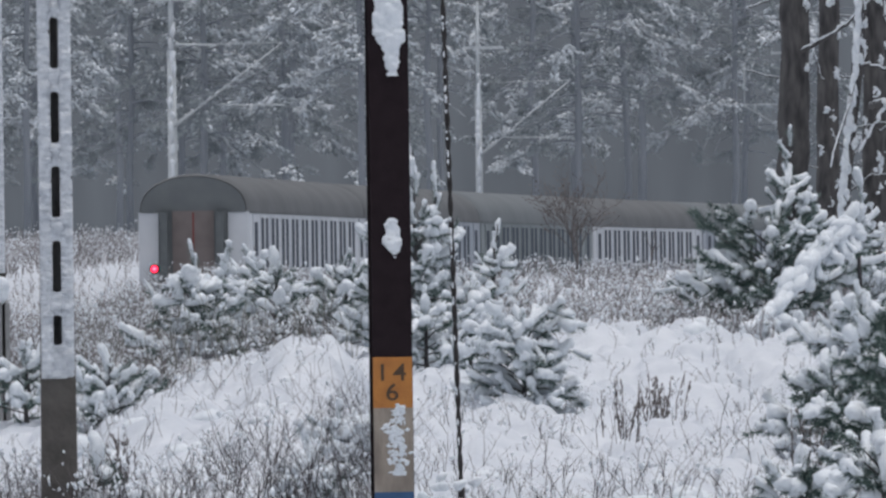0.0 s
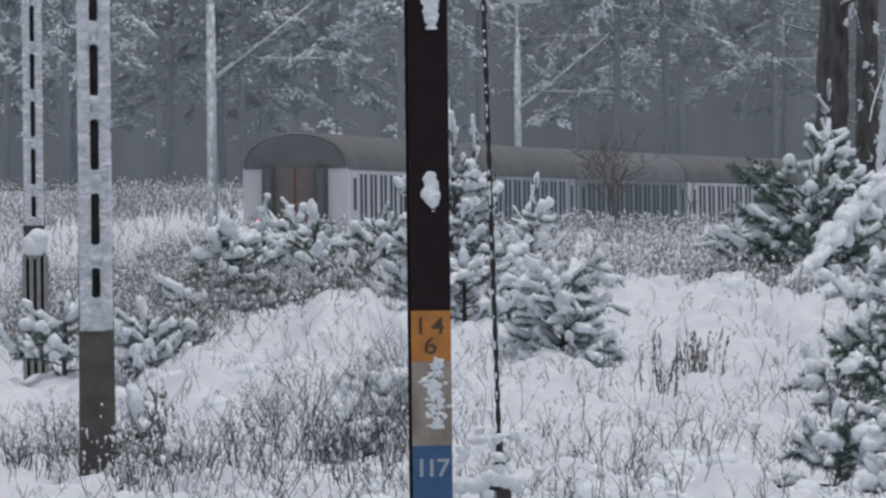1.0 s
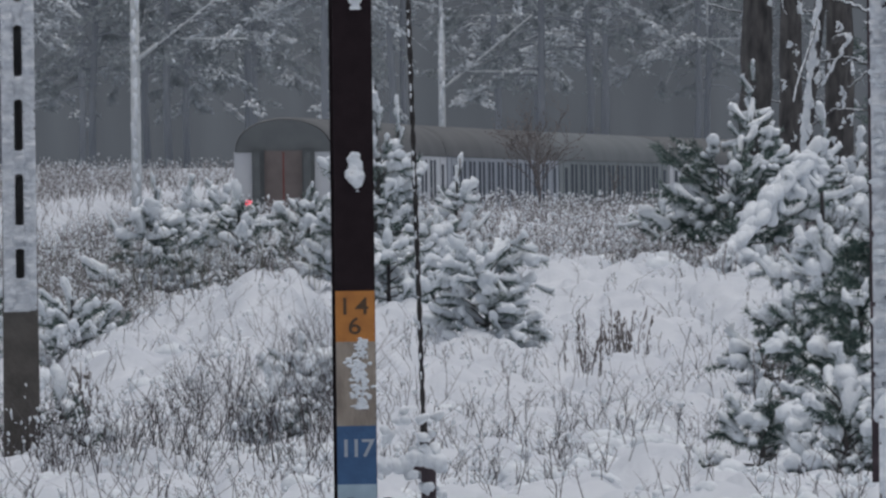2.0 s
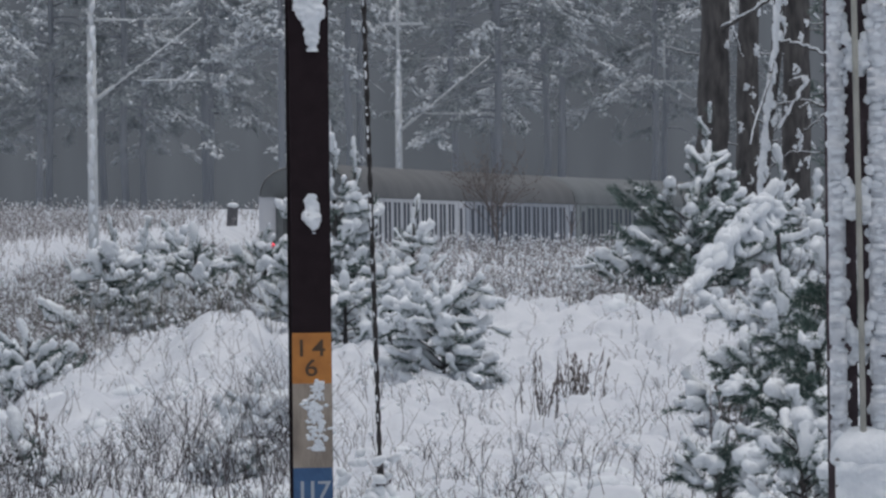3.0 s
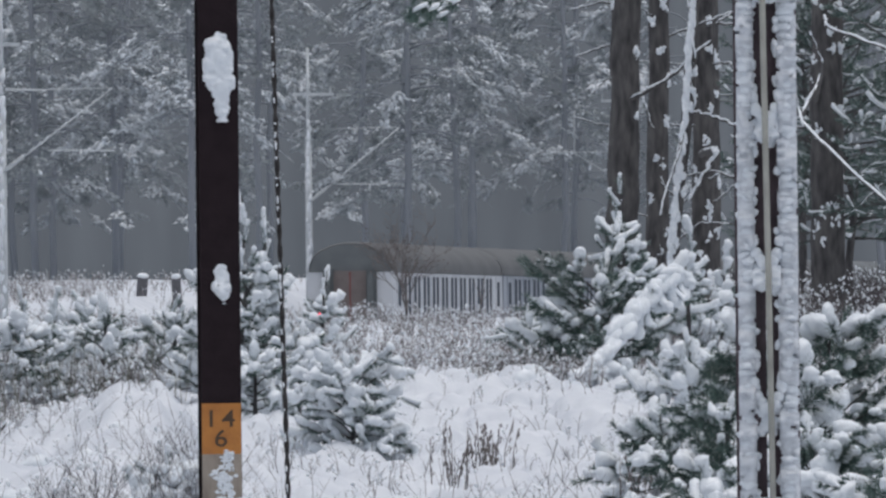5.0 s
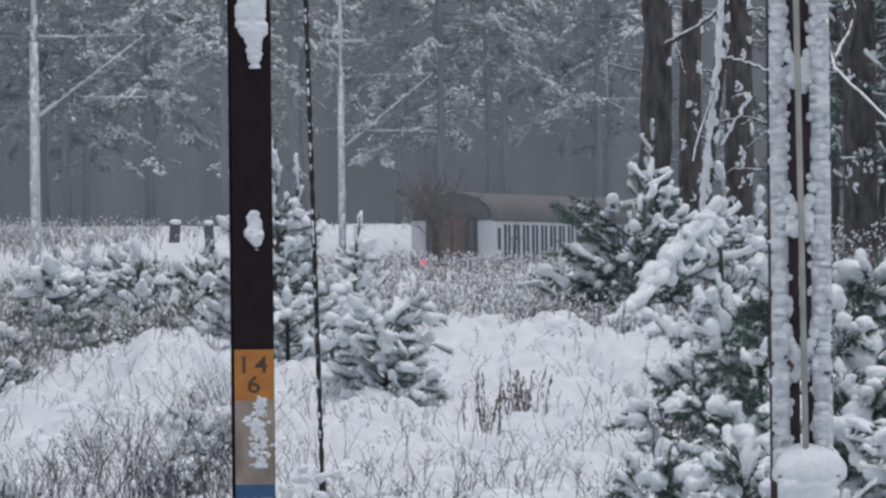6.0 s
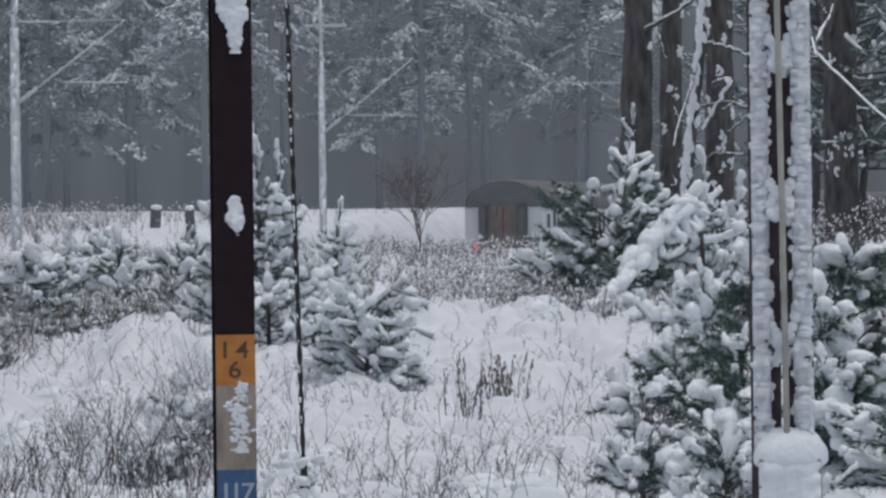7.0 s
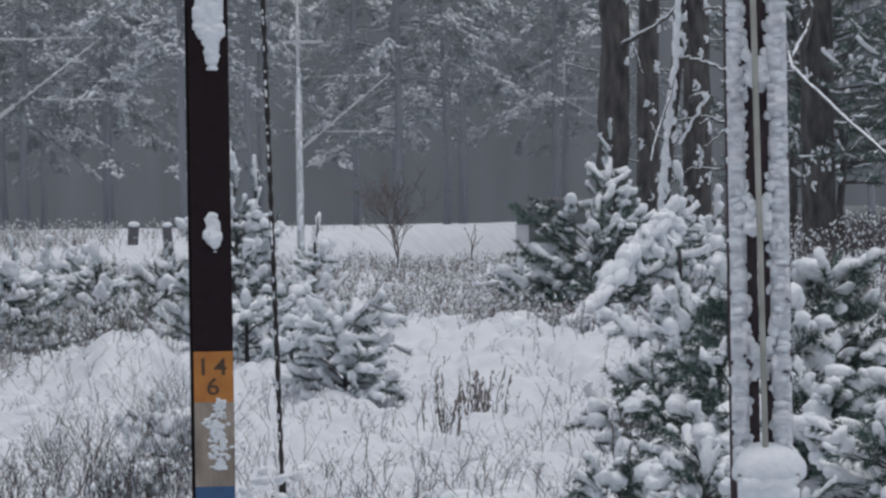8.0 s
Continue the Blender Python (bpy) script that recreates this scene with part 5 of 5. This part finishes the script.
# ---- dry weeds and grass ----
def weeds(name, label, region, count, seed, tall, lean=0.25, snow=0.5, width=0.006, mat=None):
    """Dry stems with side twigs and bits of snow, scattered over a stretch of ground."""
    rng = np.random.RandomState(seed)
    x0, x1, y0, y1 = region
    pts = []
    while len(pts) < count:
        y = rng.uniform(y0, y1, count * 2)
        x = rng.uniform(x0, x1, count * 2) * y / 1000
        k = vnoise(x * 1.3 + seed, y * 0.35 + seed * 2) * 0.6 + vnoise(x * 4.1, y * 1.2 + seed) * 0.4 > rng.uniform(0.42, 0.62, count * 2)
        k &= track_gap(x, y)[0] > 3.2
        pts += list(zip(x[k], y[k]))
    pts = np.array(pts[:count])
    z = gz(pts[:, 0], pts[:, 1])
    base = np.stack([pts[:, 0], pts[:, 1], z - 0.03], 1)
    h = tall * rng.uniform(0.45, 1.25, count)
    d = np.stack([rng.normal(0, lean, count), rng.normal(0, lean, count), np.ones(count)], 1)
    bend = rng.normal(0, lean * 0.8, (count, 3)) * [1, 1, 0]
    stems, white = Soup(), Soup()
    W = width * np.clip(pts[:, 1] / 110, 0.8, 1.5)[:, None]
    ang = np.array([0, 2.1, 4.2])
    ring = np.stack([np.cos(ang), np.sin(ang), 0 * ang], 1)

    def sticks(a, b, c, w):
        n = len(a)
        v = np.stack([a[:, None] + ring * w[:, :, None], b[:, None] + ring * w[:, :, None] * 0.8, c[:, None] + ring * w[:, :, None] * 0.4], 1)
        f = []
        for s in range(2):
            for k in range(3):
                f.append((3 * s + k, 3 * s + (k + 1) % 3, 3 * s + 3 + (k + 1) % 3, 3 * s + 3 + k))
        stems.add(v.reshape(-1, 3), (np.array(f)[None] + (np.arange(n) * 9)[:, None, None]).reshape(-1, 4))

    def twigs(a, c, w):
        n = len(a)
        v = np.stack([a[:, None] + ring * w[:, :, None], c[:, None] + ring * w[:, :, None] * 0.5], 1)
        f = [(k, (k + 1) % 3, 3 + (k + 1) % 3, 3 + k) for k in range(3)]
        stems.add(v.reshape(-1, 3), (np.array(f)[None] + (np.arange(n) * 6)[:, None, None]).reshape(-1, 4))

    mid = base + d * h[:, None] * 0.55
    tip = base + (d + bend) * h[:, None]
    sticks(base, mid, tip, W)
    for q in range(4):
        t = rng.uniform(0.35, 0.95, (count, 1))
        a = base + (d + bend * t) * h[:, None] * t
        e = rng.normal(0, 0.6, (count, 3)) * [1, 1, 0.3] + [0, 0, 0.75]
        L = h[:, None] * rng.uniform(0.15, 0.4, (count, 1))
        c = a + e * L
        twigs(a, c, W * 0.6)
        k = rng.rand(count) < snow
        r = rng.uniform(0.007, 0.020, k.sum()) * (0.7 + 0.3 * (pts[k, 1] > 85) + 0.4 * (pts[k, 1] > 130))
        blobs(white, c[k], e[k], r * rng.uniform(1.0, 2.2, k.sum()), r, r * 0.8, rng, 0, 0.2)
    k = rng.rand(count) < snow * 0.8
    r = rng.uniform(0.008, 0.026, k.sum()) * (1.0 + 0.4 * (pts[k, 1] > 130))
    blobs(white, tip[k], d[k], r * 1.4, r, r * 0.8, rng, 0, 0.2)
    root = thing(name, label, "dry weeds", kind="stuff")
    tagged(stems.part("stems", mat or M_TWIG, root), kind="stuff")
    tagged(white.part("snow_bits", M_SNOW, root), kind="stuff")


weeds("dry_grass", "dry weeds poking through snow across the far field", (-52, 62, 122, 228), 4200, 1, 0.42, 0.28, 0.5, 0.0058, M_HAZEWEED)
weeds("dry_grass", "low dry grass on the far snow beyond the track", (-54, 60, 226, 345), 1000, 8, 0.36, 0.3, 0.35, 0.006, M_HAZEWEED)
weeds("dry_grass", "dense snowy weeds on the far left field", (-54, -16, 150, 345), 1900, 10, 0.5, 0.28, 0.45, 0.006, M_HAZEWEED)
weeds("dry_grass", "tangled snowy weeds on the left bank", (-52, -12, 107, 150), 2300, 2, 0.55, 0.25, 0.6, 0.0055, M_HAZEWEED)
weeds("dry_grass", "thicket of thin bare stems on the slope", (-21, -5, 66, 84), 240, 3, 0.78, 0.32, 0.3, 0.005)
weeds("dry_grass", "dry weeds round the concrete pole", (-52, -22, 62, 78), 520, 4, 0.42, 0.25, 0.45, 0.005)
weeds("dry_grass", "sparse dry weeds in the open snow", (-2, 50, 62, 96), 190, 5, 0.45, 0.25, 0.4, 0.005)
weeds("dry_grass", "snowy weeds near the mast's foot", (-30, 24, 54, 66), 200, 6, 0.3, 0.3, 0.45, 0.005)
weeds("dry_grass", "thin dry weeds in the near snow", (8, 50, 56, 72), 130, 9, 0.35, 0.3, 0.4, 0.0045)
weeds("dry_grass", "dry weeds at the edge of the open snow", (0, 36, 113, 130), 900, 11, 0.38, 0.25, 0.5, 0.0055, M_HAZEWEED)
weeds("dry_grass", "dense snowy weeds on the far left field", (-54, -18, 160, 235), 1500, 12, 0.5, 0.28, 0.45, 0.006, M_HAZEWEED)
weeds("dry_grass", "pale snowy weeds behind the track", (-46, -30, 190, 345), 400, 13, 0.6, 0.28, 0.4, 0.006, M_HAZEWEED)
weeds("dry_grass", "snowy weeds in the nearest snow", (-50, 50, 44, 57), 150, 14, 0.3, 0.3, 0.45, 0.0045)
weeds("dry_grass", "brown undergrowth beneath the old trees", (36, 75, 120, 220), 2000, 7, 0.7, 0.3, 0.3, 0.006)


weeds("dry_grass", "tall olive-grey grass between the young pines", (-46, -9, 106, 122), 190, 19, 0.85, 0.16, 0.4, 0.0055, M_OLIVE)
weeds("dry_grass", "rimed weeds on the snow beyond the track", (-54, -7, 226, 345), 900, 16, 0.45, 0.3, 0.45, 0.006, M_HAZEWEED)
weeds("dry_grass", "thin grass along the crest of the drift", (-42, -13, 88, 101), 150, 17, 0.32, 0.35, 0.35, 0.0045)
weeds("dry_grass", "thin grass on the open snow bank", (6, 40, 92, 116), 120, 18, 0.27, 0.35, 0.35, 0.0045)
weeds("dry_grass", "short dry grass tips sticking out of the snow", (-50, 52, 58, 118), 1300, 15, 0.15, 0.35, 0.3, 0.004)


def tall_stalks(x, y, seed):
    rng = np.random.RandomState(seed)
    g = float(gz(x, y))
    root = thing("dry_stalks", "clump of tall dark dry stalks", "dry weeds", (x, y, g), group="clumps of tall stalks")
    for k in range(9):
        s = Soup()
        a = np.array([rng.normal(0, 0.1), rng.normal(0, 0.1), -0.05])
        b = a + [rng.normal(0, 0.07), rng.normal(0, 0.07), rng.uniform(0.4, 0.72)]
        tube(s, [a, (a + b) / 2 + rng.normal(0, 0.02, 3), b], [0.0055, 0.005, 0.003], 5)
        n = 12
        t = rng.uniform(0.3, 1.0, n)[:, None]
        blobs(s, a + (b - a) * t + rng.normal(0, 0.012, (n, 3)), np.tile(b - a, (n, 1)), 0.025, 0.0065, 0.0065, rng, 1)
        s.part("stalk", M_STALK, root)


for i, (x, y) in enumerate(((2.36, 98), (2.2, 97.5), (-2.9, 84), (1.75, 92), (3.2, 82))):
    tall_stalks(x, y, i)


# ---- snow hummocks over tussocks ----
def hummocks(label, region, count, seed, size):
    rng = np.random.RandomState(seed)
    x0, x1, y0, y1 = region
    y = rng.uniform(y0, y1, count * 4)
    x = rng.uniform(x0, x1, count * 4) * y / 1000
    k = np.flatnonzero(vnoise(x * 0.9 + seed, y * 0.3) > rng.uniform(0.3, 0.75, count * 4))[:count]
    x, y = x[k], y[k]
    n = len(x)
    r = size * rng.uniform(0.45, 1.3, n) * np.clip(y / 95, 0.5, 1.1)
    s = Soup()
    c = np.stack([x, y, gz(x, y) - r * 0.3], 1)
    blobs(s, c, rng.normal(0, 1, (n, 3)) * [1, 1, 0.12], r * rng.uniform(0.9, 1.5, n), r, r * rng.uniform(0.6, 0.9, n), rng, 2, 0.06)
    tagged(s.part("snow_hummocks", M_SNOW), label, "snow", kind="stuff")


hummocks("rounded snow hummocks over grass tussocks on the slope", (-50, 52, 58, 92), 110, 1, 0.15)
hummocks("rounded snow hummocks along the bank", (-46, 50, 112, 135), 120, 2, 0.16)
hummocks("snow clods in the nearest snow", (-50, 50, 44, 57), 420, 4, 0.1)
hummocks("small snow clods near the mast", (-26, 50, 54, 70), 420, 3, 0.15)


# ---- what moves ----
def motions():
    for i, ob in enumerate(coaches):
        walk(ob, [(t, coach_pose(i, t)) for t in np.arange(0, 8.01, 0.5)])


motions()
